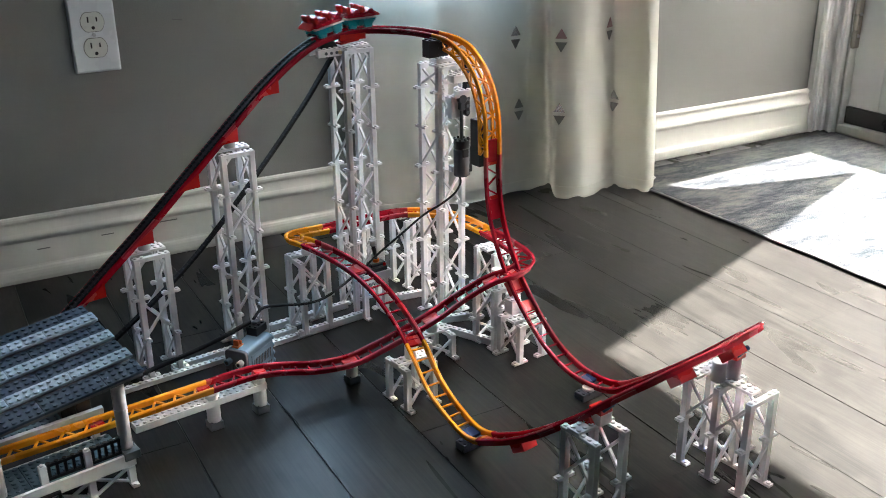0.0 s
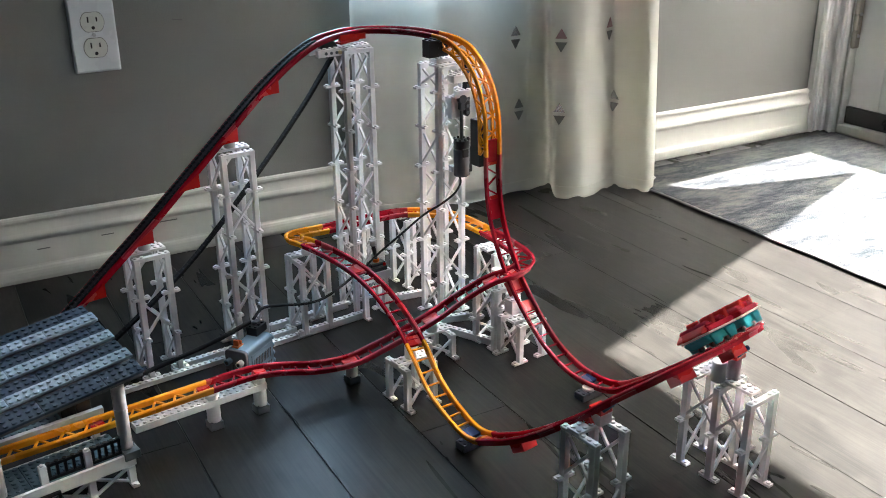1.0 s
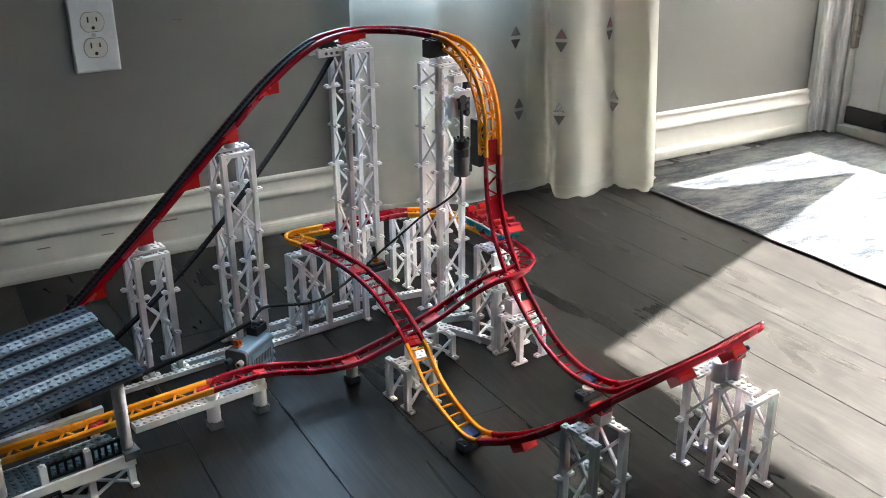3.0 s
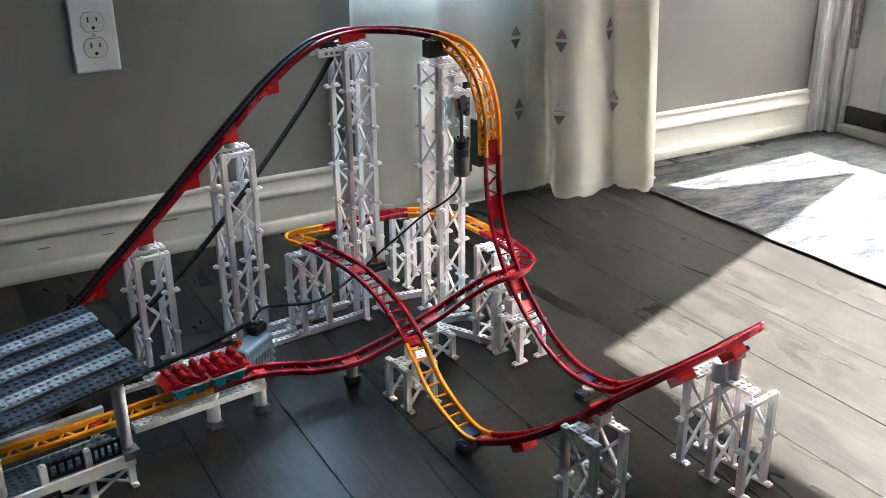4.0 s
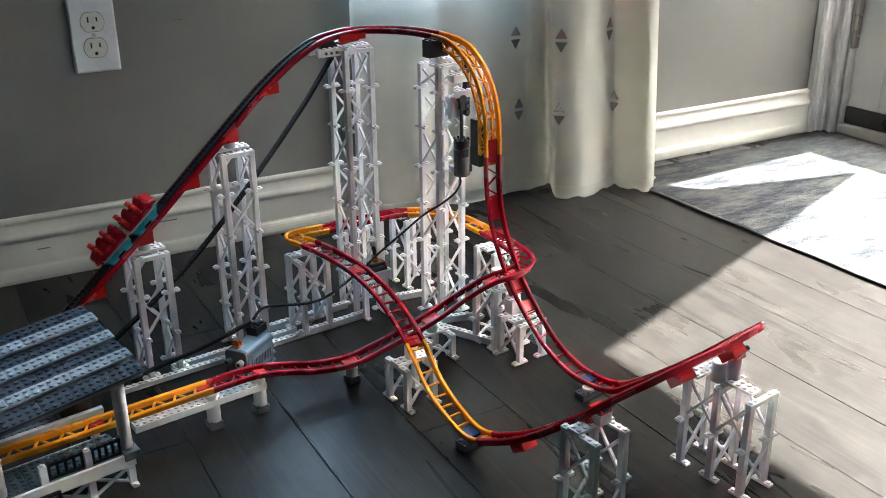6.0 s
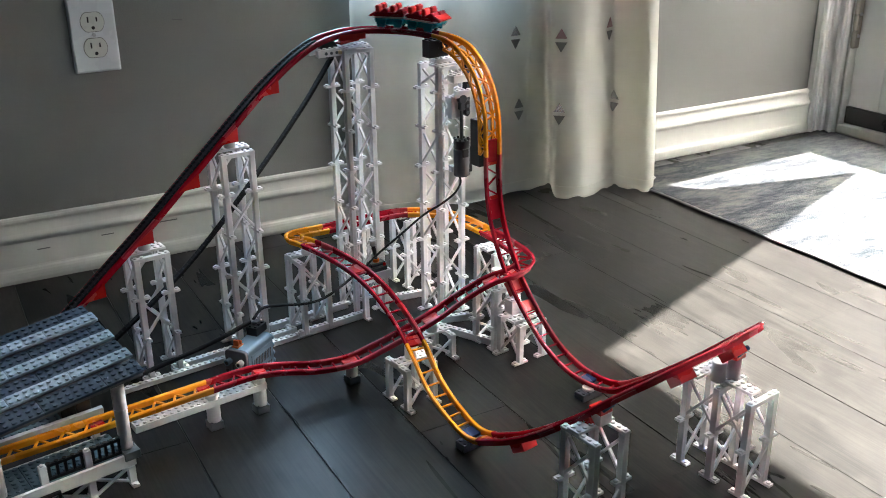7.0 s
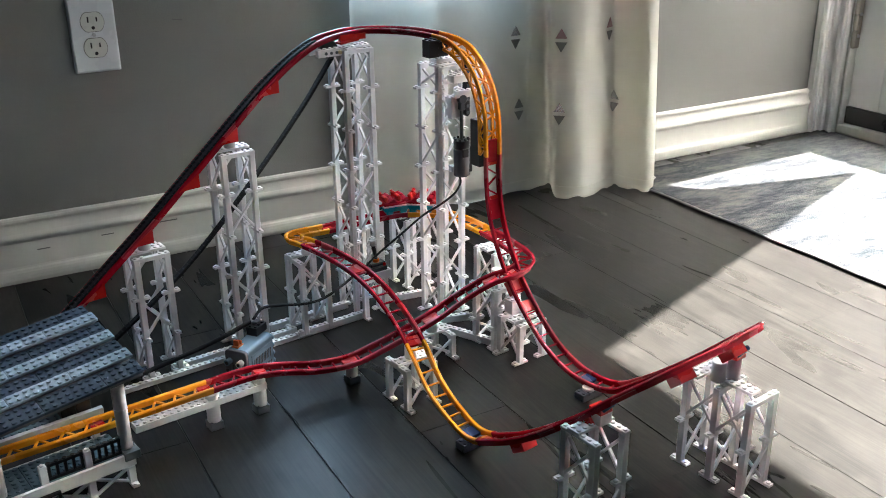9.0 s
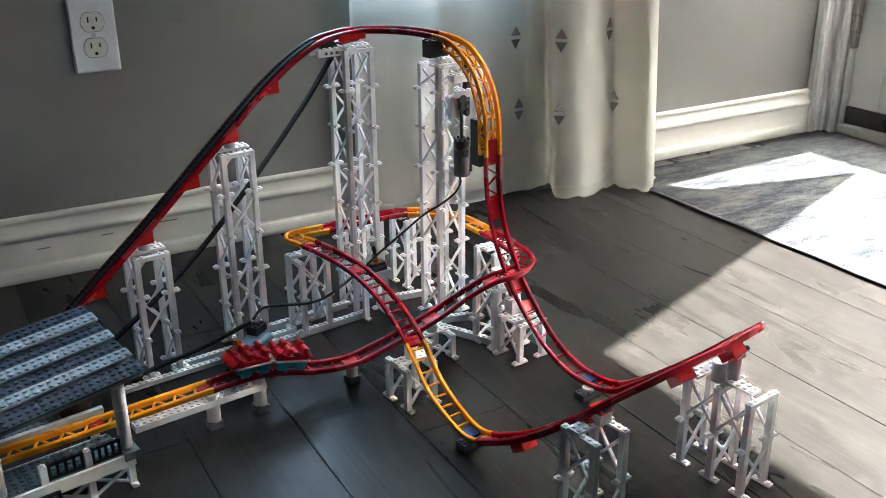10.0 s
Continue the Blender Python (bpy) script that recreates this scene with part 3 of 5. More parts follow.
def towers():
    t, z = lattice_tower(0.2125, 1.147, 3, "three-storey white lattice tower under the lift hill")
    top_plate(t, z, 2, 6, turn=90)
    round_brick(0.0078, z + 0.003, z + 0.021, WHITE, t)
    t, z = lattice_tower(0.337, 1.161, 5, "five-storey white lattice tower under the lift hill")
    top_plate(t, z, 2, 6, turn=90)
    round_brick(0.0078, z + 0.003, z + 0.016, WHITE, t)
    t, z = lattice_tower(0.5205, 1.183, 7, "tall seven-storey white lattice tower at the lift's top")
    top_plate(t, z, 2, 6, at=(-0.012, 0.0))
    top_plate(t, z, 2, 6, turn=90, at=(0, -0.004))
    brick(1, 6, 0.0096, WHITE, "axle_brick", "white brick with axle holes", t, pose(-0.034, -0.012, z - 0.0066, 0, 0, 90))
    brick(1, 6, 0.0096, WHITE, "axle_brick", "white brick with axle holes", t, pose(-0.034, 0.012, z - 0.0066, 0, 0, 90))
    for k in (-1, 0, 1, 2):
        q = B()
        rod(q, (-0.034 + k * 0.008 - 0.004, -0.0162, z - 0.0020), (-0.034 + k * 0.008 - 0.004, -0.0155, z - 0.0020), 0.0022, 10)
        part("pin_hole", q, DARK_GREY, t, "dark pin hole")
    q = B()
    rod(q, (-0.026, -0.019, z - 0.002), (-0.026, 0.016, z - 0.002), 0.0026, 10)
    part("axle_pin", q, TAN, t, "tan axle pin")
    q = B()
    rod(q, (-0.034, -0.006, z + 0.001), (-0.034, 0.006, z + 0.001), 0.0125, 20)
    part("sprocket", q, BLACK, t, "black chain wheel", bevel=0.001)
    t, z = lattice_tower(0.6222, 1.113, 6, "tall white lattice tower beside the steep drop", first_along_y=True, short_top=0.034)
    top_plate(t, z, 2, 6, turn=90, at=(0, -0.012))
    brick(4, 2, 0.0096, WHITE, "brick", "", t, pose(-0.004, -0.008, z))
    # arms that carry the drop and the motor
    brick(3, 2, 0.0096, WHITE, "brick", "", t, pose(0.006, -0.028, z - 0.021))
    brick(1, 4, 0.0096, WHITE, "brick", "", t, pose(0.013, -0.036, z - 0.041, 0, 0, 80))
    brick(2, 2, 0.0288, WHITE, "brick", "", t, pose(0.002, -0.0225, z - 0.070))
    b = B()
    rod(b, (0.018, -0.032, z - 0.032), (0.018, -0.032, z - 0.004), 0.0034, 12)
    part("lever", b, BLACK, t, "black lever")
    # small supports
    t, z = lattice_tower(0.4300, 1.157, 2, "two-storey white lattice support under the bend", first_along_y=False)
    top_plate(t, z, 6, 2, at=(0, 0.008))
    round_brick(0.0078, z + 0.003, z + 0.013, WHITE, t)
    for x, y, n, lab in ((0.6290, 1.2300, 2, "two-storey white lattice support of the back bend"), (0.5560, 1.2450, 2, "two-storey white lattice support of the back bend"),
                         (0.6740, 1.0500, 2, "two-storey white lattice support of the far bend")):
        t, z = lattice_tower(x, y, n, lab, first_along_y=True)
        top_plate(t, z, 2, 6, turn=90)
    t, z = lattice_tower(0.6340, 0.9860, 0, "white lattice support under the returning track", heights=[0.034, RISE_H], first_along_y=True)
    top_plate(t, z, 2, 4, turn=90)
    round_brick(0.0078, z + 0.003, z + 0.020, WHITE, t)
    t, z = lattice_tower(0.6440, 0.9390, 1, "low white lattice support under the steep drop", first_along_y=True)
    top_plate(t, z, 2, 6, turn=90, at=(0.0, -0.004))
    brick(2, 2, 0.0192, WHITE, "brick", "", t, pose(-0.004, 0.014, z + 0.003))
    t, z = lattice_tower(0.4624, 0.9090, 1, "low white lattice support under the orange dip", first_along_y=False)
    top_plate(t, z, 6, 2)
    round_brick(0.0078, z + 0.003, z + 0.024, WHITE, t)
    t, z = lattice_tower(0.5380, 0.9950, 0, "short white lattice support under the crossing", heights=[0.034], first_along_y=False)
    top_plate(t, z, 6, 2)
    round_brick(0.0078, z + 0.003, z + 0.026, WHITE, t)
    t, z = lattice_tower(0.5025, 0.6047, 2, "two-storey white lattice tower under the raised bend", first_along_y=True, ties=False)
    for s in (-1, 1):
        top_plate(t, z, 1, 6, at=(s * SPAN / 2, 0))
    top_plate(t, z + 0.0034, 6, 2, at=(0, 0.006))
    brick(2, 2, 0.0120, WHITE, "brick", "", t, pose(0.008, 0.002, z + 0.0060), top=False)
    brick(2, 2, 0.0050, BRIGHT_RED, "clip", "bright red track clip", t, pose(0.008, 0.002, z + 0.0180), top=False)
    q = B()
    rod(q, (0.002, -0.006, z + 0.0245), (0.020, -0.006, z + 0.0275), 0.0030, 12)
    part("pin", q, NAVY, t, "dark blue pin", bevel=0.0005)
    t, z = lattice_tower(0.6830, 0.5870, 2, "two-storey white lattice tower, near half of a pair", first_along_y=True)
    top_plate(t, z, 2, 6, at=(0.0, 0.012))
    t, z = lattice_tower(0.6783, 0.6262, 2, "two-storey white lattice tower, far half of a pair", first_along_y=True)
    top_plate(t, z, 2, 6, turn=90, at=(0, 0.012))
    round_brick(0.0078, z + 0.003, z + 0.028, LIGHT_GREY, t, at=(0.004, -0.018))
    round_brick(0.0078, z + 0.003, z + 0.026, WHITE, t, at=(-0.012, -0.012))
    brick(2, 2, 0.0050, BRIGHT_RED, "clip", "bright red track clip", t, pose(0.004, -0.018, z + 0.028), top=False)
    q = B()
    rod(q, (-0.004, -0.026, z + 0.0355), (0.014, -0.026, z + 0.0385), 0.0030, 12)
    part("pin", q, NAVY, t, "dark blue pin", bevel=0.0005)


def ground_feet():
    """Round stubs on dark plates that carry the low track."""
    for x, y, z in ((0.6535, 0.8040, 0.014), (0.4725, 0.7840, 0.017), (0.4160, 0.9850, 0.027)):
        f = thing("track_foot", "round white stub on a grey plate under the track", "track support", pose(x, y, 0, 0, 0, TURN + 90), group="track feet")
        brick(2, 2 if z > 0.02 else 4, 0.0096, DARK_GREY if z > 0.02 else MID_GREY, "base_plate", "grey studded base", f)
        round_brick(0.0078, 0.0096, z, WHITE, f)
    for x, y in ((0.2322, 0.9692), (0.2915, 0.9766)):
        f = thing("track_foot", "tall round white stub on a dark grey plate", "track support", pose(x, y, 0, 0, 0, TURN), group="track feet")
        brick(2, 2, 0.0096, DARK_GREY, "base_plate", "dark grey base", f)
        round_brick(0.0080, 0.0096, 0.0460, WHITE, f)


def floor_beams():
    """Studded white beams that tie the towers together on the floor."""
    def beam(x0, y0, x1, y1, high=0.0096, z=0.0, label="studded white beam lying on the floor between towers"):
        a, b = Vector((x0, y0, 0)), Vector((x1, y1, 0))
        n = max(2, round((b - a).length / STUD))
        t = thing("tie_beam", label, "beam", pose(*((a + b) / 2)[:2], z, 0, 0, math.degrees(math.atan2(y1 - y0, x1 - x0))), group="tie beams")
        q = B()
        box(q, -n * STUD / 2, -0.0039, 0, n * STUD / 2, 0.0039, high)
        studs(q, [(i + 0.5 - n / 2) * STUD for i in range(n)], (0,), high, n=8)
        part("beam", q, WHITE, t)

    def wide_beam(x0, y0, x1, y1, label):
        a, b = Vector((x0, y0, 0)), Vector((x1, y1, 0))
        n = round((b - a).length / STUD)
        t = thing("girder", label, "girder", pose(*((a + b) / 2)[:2], 0.0318, 0, 0, math.degrees(math.atan2(y1 - y0, x1 - x0))))
        q = B()
        box(q, -n * STUD / 2, -0.0079, 0, n * STUD / 2, 0.0079, 0.0080)
        studs(q, [(i + 0.5 - n / 2) * STUD for i in range(n)], (-0.004, 0.004), 0.0080, n=10)
        part("beam", q, WHITE, t)
    beam(0.148, 1.102, 0.405, 1.136, 0.0064)
    beam(0.225, 1.132, 0.405, 1.157, 0.0064)
    beam(0.400, 1.134, 0.505, 1.148)
    beam(0.375, 1.176, 0.500, 1.192)
    beam(0.550, 1.180, 0.640, 1.168)
    beam(0.575, 1.075, 0.628, 0.972)
    beam(0.560, 1.085, 0.640, 1.065)
    wide_beam(0.138, 0.9565, 0.299, 0.9775, "white studded girder under the station's track")


towers(), ground_feet(), floor_beams()
# ---- the coaster's line: one closed loop of control points, section by section ----
LIFT = [(0.04, 1.1195, 0.0565), (0.0977, 1.1273, 0.1035), (0.155, 1.135, 0.151), (0.2124, 1.1425, 0.1985), (0.275, 1.1506, 0.2535),
        (0.3338, 1.1584, 0.3055), (0.3933, 1.1663, 0.3565), (0.436, 1.1719, 0.386), (0.4704, 1.1764, 0.402), (0.5049, 1.1809, 0.4085)]
TOP_TURN = [(0.542, 1.184, 0.41), (0.576, 1.162, 0.41), (0.6, 1.130, 0.409)]
DROP = [(0.6261, 1.088, 0.402), (0.6308, 1.0524, 0.3872), (0.6346, 1.0235, 0.359), (0.6369, 1.006, 0.3183), (0.6373, 1.003, 0.2742),
        (0.6375, 1.0015, 0.2285), (0.6385, 0.9945, 0.1835), (0.6408, 0.9764, 0.141), (0.6443, 0.9504, 0.1011), (0.6488, 0.9159, 0.0648),
        (0.6546, 0.8718, 0.0336), (0.6607, 0.8252, 0.0205)]
U_TURN = [(0.6725, 0.7809, 0.022), (0.6841, 0.7496, 0.042), (0.6976, 0.7142, 0.072), (0.7107, 0.6775, 0.106), (0.7201, 0.6444, 0.138), (0.7192, 0.6223, 0.158),
          (0.6825, 0.5982, 0.172), (0.6353, 0.5879, 0.172), (0.5847, 0.5805, 0.172), (0.5450, 0.5820, 0.165), (0.5256, 0.5939, 0.152), (0.5099, 0.6105, 0.134),
          (0.4981, 0.6376, 0.108), (0.4859, 0.6766, 0.076), (0.4775, 0.7210, 0.047)]
RISE = [(0.4705, 0.7732, 0.025), (0.4650, 0.8129, 0.035), (0.4630, 0.8502, 0.05), (0.4610, 0.8842, 0.08), (0.4630, 0.9302, 0.1),
        (0.4590, 0.9773, 0.12), (0.4510, 1.0248, 0.133), (0.4400, 1.0870, 0.137), (0.4290, 1.152, 0.134)]
BACK_LOOP = [(0.4260, 1.190, 0.128), (0.4390, 1.219, 0.122), (0.4850, 1.225, 0.12), (0.5570, 1.231, 0.12), (0.6190, 1.229, 0.12), (0.6680, 1.185, 0.121),
             (0.6820, 1.115, 0.121), (0.6850, 1.040, 0.12), (0.6750, 0.9790, 0.119), (0.6390, 0.9520, 0.119)]
RETURN = [(0.6080, 0.9590, 0.112), (0.5702, 0.9669, 0.095), (0.5297, 0.9702, 0.075), (0.4893, 0.9722, 0.06), (0.4517, 0.9788, 0.045),
          (0.4118, 0.9800, 0.036), (0.3670, 0.9810, 0.039), (0.3262, 0.9840, 0.047), (0.2889, 0.9822, 0.0535)]
STATION = [(0.2323, 0.9755, 0.054), (0.1196, 0.9597, 0.054), (0.0040, 0.9445, 0.054), (-0.1, 0.9310, 0.054)]
END_LOOP = [(-0.175, 0.950, 0.053), (-0.21, 1.015, 0.050), (-0.178, 1.08, 0.047), (-0.09, 1.102, 0.046), (-0.02, 1.111, 0.049)]


def loop_line(points, step=0.002):
    """A smooth closed curve through the points, at even steps of its length."""
    p = np.array(points)
    n, out = len(p), []
    for i in range(n):
        a, b, c, d = p[i - 1], p[i], p[(i + 1) % n], p[(i + 2) % n]
        ta, tb, tc = (np.linalg.norm(v) ** 0.5 for v in (b - a, c - b, d - c))
        m1 = ((b - a) / ta - (c - a) / (ta + tb) + (c - b) / tb) * tb
        m2 = ((c - b) / tb - (d - b) / (tb + tc) + (d - c) / tc) * tb
        for u in np.linspace(0, 1, 40, endpoint=False):
            out.append((2 * u**3 - 3 * u**2 + 1) * b + (u**3 - 2 * u**2 + u) * m1 + (3 * u**2 - 2 * u**3) * c + (u**3 - u**2) * m2)
    out = np.array(out + [out[0]])
    s = np.r_[0, np.cumsum(np.linalg.norm(np.diff(out, axis=0), axis=1))]
    even = np.linspace(0, s[-1], int(s[-1] / step), endpoint=False)
    return np.stack([np.interp(even, s, out[:, k]) for k in range(3)], 1), s[-1]


PARTS_OF_LINE = [LIFT, TOP_TURN, DROP, U_TURN, RISE, BACK_LOOP, RETURN, STATION, END_LOOP]
LINE, LENGTH = loop_line([q for section in PARTS_OF_LINE for q in section])
_along = np.roll(LINE, -2, 0) - np.roll(LINE, 2, 0)
_along /= np.linalg.norm(_along, axis=1)[:, None]
_plan = _along[:, :2].copy()
_plan = sum(np.roll(_plan, k, 0) for k in range(-6, 7))
_plan /= np.linalg.norm(_plan, axis=1)[:, None]
_left = np.stack([-_plan[:, 1], _plan[:, 0], 0 * _plan[:, 0]], 1)
_up = np.cross(_along, _left)
_up /= np.linalg.norm(_up, axis=1)[:, None]
_left = np.cross(_up, _along)
# the raised turn leans inwards
_s = np.arange(len(LINE)) / len(LINE) * LENGTH
_in, _out = (float(np.argmin(((LINE - q) ** 2).sum(1))) / len(LINE) * LENGTH for q in ((0.672, 0.779, 0.026), (0.479, 0.71, 0.054)))
_u = np.clip((_s - _in) / (_out - _in), 0, 1)
_lean = np.clip(np.sin(np.pi * _u) * 2.2, 0, 1)[:, None]
_up = _up * (1 - _lean) + np.array((-0.0997, 0.6568, 0.7475)) * _lean
_up -= _along * (_up * _along).sum(1)[:, None]
_up /= np.linalg.norm(_up, axis=1)[:, None]
_left = np.cross(_up, _along)


def on_line(s):
    """Place, forward, left and up of the track at the length s."""
    k = (s % LENGTH) / LENGTH * len(LINE)
    i, f = int(k) % len(LINE), k - int(k)
    j = (i + 1) % len(LINE)
    return tuple((1 - f) * v[i] + f * v[j] for v in (LINE, _along, _left, _up))


def length_at(x, y, z):
    """The length along the track at which it comes nearest to a point."""
    return float(np.argmin(((LINE - (x, y, z)) ** 2).sum(1))) / len(LINE) * LENGTH


# ---- the track ----
GAUGE = 0.0110
SECTIONS = [  # from, to (points on the line), colour, kind of web between the rails
    ((0.04, 1.1195, 0.0565), (0.6105, 1.11, 0.4065), RED, "rung"), ((0.6105, 1.11, 0.4065), (0.6372, 1.003, 0.262), ORANGE, "deep"),
    ((0.6372, 1.003, 0.262), (0.6376, 1.000, 0.205), RED, "lace"), ((0.6376, 1.000, 0.205), (0.6607, 0.8252, 0.0205), RED, "rung"),
    ((0.6607, 0.8252, 0.0205), (0.4730, 0.757, 0.032), RED, "rung"),
    ((0.4730, 0.757, 0.032), (0.4605, 0.895, 0.087), ORANGE, "rung"), ((0.4605, 0.895, 0.087), (0.4500, 1.031, 0.1335), RED, "rung"),
    ((0.4500, 1.031, 0.1335), (0.4300, 1.146, 0.134), RED, "lace"),
    ((0.4300, 1.146, 0.134), (0.4870, 1.2255, 0.12), ORANGE, "rung"), ((0.4870, 1.2255, 0.12), (0.6250, 1.227, 0.12), RED, "rung"),
    ((0.6250, 1.227, 0.12), (0.6830, 1.095, 0.121), ORANGE, "rung"), ((0.6830, 1.095, 0.121), (0.6420, 0.953, 0.119), RED, "lace"),
    ((0.6420, 0.953, 0.119), (0.3038, 0.9833, 0.0514), RED, "rung"), ((0.3038, 0.9833, 0.0514), (0.2323, 0.9755, 0.054), RED, "lace"),
    ((0.2323, 0.9755, 0.054), (0.1100, 0.9584, 0.054), ORANGE, "lace"), ((0.1100, 0.9584, 0.054), (-0.1, 0.931, 0.054), ORANGE, "lace"),
    ((-0.1, 0.931, 0.054), (0.04, 1.1195, 0.0565), RED, "rung")]
RAIL = [(-0.0019, -0.0068), (0.0004, -0.0068), (0.0006, -0.0030), (0.0022, -0.0026), (0.0026, -0.0006), (0.0016, 0.0008), (-0.0012, 0.0008), (-0.0022, -0.0004)]
LOW = [(-0.0018, -0.0022), (0.0014, -0.0022), (0.0014, 0.0014), (-0.0018, 0.0014)]


def track():
    t = thing("roller_coaster_track", "red and orange plastic roller coaster track loop", "roller coaster track")
    rung = B()
    box(rung, -0.0011, -GAUGE, -0.0012, 0.0011, GAUGE, 0.0012)
    rung = {c: finish(rung.copy(), "rung", c, 0.0004) for c in (RED, ORANGE)}
    for a, b, colour, web in SECTIONS:
        deep = web == "deep"
        s0, s1 = length_at(*a), length_at(*b)
        if s1 < s0:
            s1 += LENGTH
        s = thing("track_section", "orange track section" if colour is ORANGE else "red track section", "")
        del s["label"]
        s.parent = t
        tagged(s, "orange plastic track section" if colour is ORANGE else "red plastic track section")
        steps = np.linspace(s0, s1, max(3, int((s1 - s0) / 0.005)))
        frames = [on_line(q) for q in steps]
        for side in (-1, 1):
            r = B()
            sweep(r, [(p + l * side * GAUGE, l * side, u) for p, f, l, u in frames], RAIL)
            part("rail", r, colour, s)
            if deep:
                r = B()
                sweep(r, [(p + l * side * GAUGE - u * 0.0150, l * side, u) for p, f, l, u in frames], LOW)
                part("lower_rail", r, colour, s)
        n = max(1, round((s1 - s0) / (0.0165 if web == "rung" else 0.026)))
        for k in range(n):
            p, f, l, u = on_line(s0 + (k + 0.5) * (s1 - s0) / n)
            p2, f2, l2, u2 = on_line(s0 + (k + 1.0) * (s1 - s0) / n)
            p0, f0, l0, u0 = on_line(s0 + k * (s1 - s0) / n)
            if web == "rung":
                m = Matrix((Vector(f), Vector(l), Vector(u))).transposed().to_4x4()
                m.translation = p - u * 0.0050
                part("rung", rung[colour], colour, s, m=m)
            else:
                z = B()
                low = 0.0140 if deep else 0.0052
                side = 1
                bar(z, p0 + l0 * GAUGE * side - u0 * low, p - l * GAUGE * side - u * low, 0.0022, 0.0020, u)
                bar(z, p - l * GAUGE * side - u * low, p2 + l2 * GAUGE * side - u2 * low, 0.0022, 0.0020, u)
                if deep:
                    for side in (-1, 1):
                        bar(z, p0 + l0 * side * GAUGE - u0 * 0.0140, p + l * side * GAUGE - u * 0.0030, 0.0018, 0.0022, l)
                        bar(z, p + l * side * GAUGE - u * 0.0030, p2 + l2 * side * GAUGE - u2 * 0.0140, 0.0018, 0.0022, l)
                part("lattice", z, colour, s)
        # the solid joint plate at each end
        for q in (s0 + 0.006,):
            p, f, l, u = on_line(q)
            m = Matrix((Vector(f), Vector(l), Vector(u))).transposed().to_4x4()
            m.translation = p - u * 0.0060
            j = B()
            box(j, -0.0075, -GAUGE + 0.0008, -0.0022, 0.0075, GAUGE - 0.0008, 0.0018)
            part("joint_plate", j, BRIGHT_RED, s, bevel=0.0005, m=m)
    # more solid plates: where the pieces join, and on the upright stretch
    for x, y, z, h, col in ((0.4492, 1.035, 0.1344, 0.0095, BRIGHT_RED), (0.413, 0.98, 0.0365, 0.0095, BRIGHT_RED), (0.6059, 0.9595, 0.1113, 0.0095, BRIGHT_RED),
                            (0.5216, 0.9706, 0.0717, 0.0095, BRIGHT_RED), (0.6372, 1.0030, 0.268, 0.0150, RED), (0.6383, 0.9965, 0.190, 0.0135, RED), (0.6472, 0.9285, 0.0765, 0.0080, BRIGHT_RED)):
        p, f, l, u = on_line(length_at(x, y, z))
        m = Matrix((Vector(f), Vector(l), Vector(u))).transposed().to_4x4()
        m.translation = p - u * 0.0052
        j = B()
        box(j, -h, -GAUGE + 0.0008, -0.0022, h, GAUGE - 0.0008, 0.0018)
        part("joint_plate", j, col, t, "bright red joint plate" if col is BRIGHT_RED else "", bevel=0.0005, m=m)
    # clips below the rails where they rest on the towers
    for x, y, z, drop in ((0.2085, 1.142, 0.195, 0.018), (0.275, 1.1506, 0.2535, 0.017), (0.3315, 1.158, 0.303, 0.018), (0.3933, 1.1663, 0.3565, 0.017), (0.142, 1.133, 0.140, 0.017), (0.5180, 1.183, 0.4095, 0.014)):
        b = B()
        for side in (-1, 1):
            v0 = Vector((x, y, z)) + AY * side * 0.0115
            sweep(b, [(v0 + AY * o, AX, (0, 0, 1)) for o in (-0.0022, 0.0022)], [(-0.0165, -0.0150), (0.0115, -0.0150 + 0.001), (0.0115, 0.004), (-0.0165, -0.0175)] if drop > 0.015 else [(-0.02, -0.012), (0.02, -0.012), (0.02, -0.004), (-0.02, -0.004)])
        sweep(b, [(Vector((x, y, z)) + AY * o, AX, (0, 0, 1)) for o in (-0.0105, 0.0105)], [(-0.0165, -0.0172), (0.0115, -0.0142), (0.0115, -0.0110), (-0.0165, -0.0150)])
        part("clip", b, BRIGHT_RED, t, "bright red track clip")
    for x, y, z, turn, col in ((0.4950, 0.625, 0.124, 100, BRIGHT_RED), (0.4790, 0.700, 0.062, 97, BRIGHT_RED), (0.5739, 0.5801, 0.170, 180, BRIGHT_RED), (0.6494, 0.5907, 0.172, 180, BRIGHT_RED), (0.6620, 0.818, 0.0195, -82, NAVY), (0.4695, 0.781, 0.0235, 99, NAVY), (0.6445, 0.9490, 0.098, -82, BRIGHT_RED)):
        s = length_at(x, y, z)
        p, f, l, u = on_line(s)
        m = Matrix((Vector(f), Vector(l), Vector(u))).transposed().to_4x4()
        m.translation = p
        b = B()
        if col is NAVY:
            box(b, -0.008, -GAUGE + 0.001, -0.0080, 0.008, GAUGE - 0.001, -0.0035)
        else:
            h = 0.006 if col is BLACK else 0.010
            box(b, -h, -GAUGE + 0.001, -0.0165, h, GAUGE - 0.001, -0.0062)
        part("clip", b, col, t, "dark blue joint tile" if col is NAVY else "black track clip" if col is BLACK else "bright red track clip", bevel=0.0006, m=m)


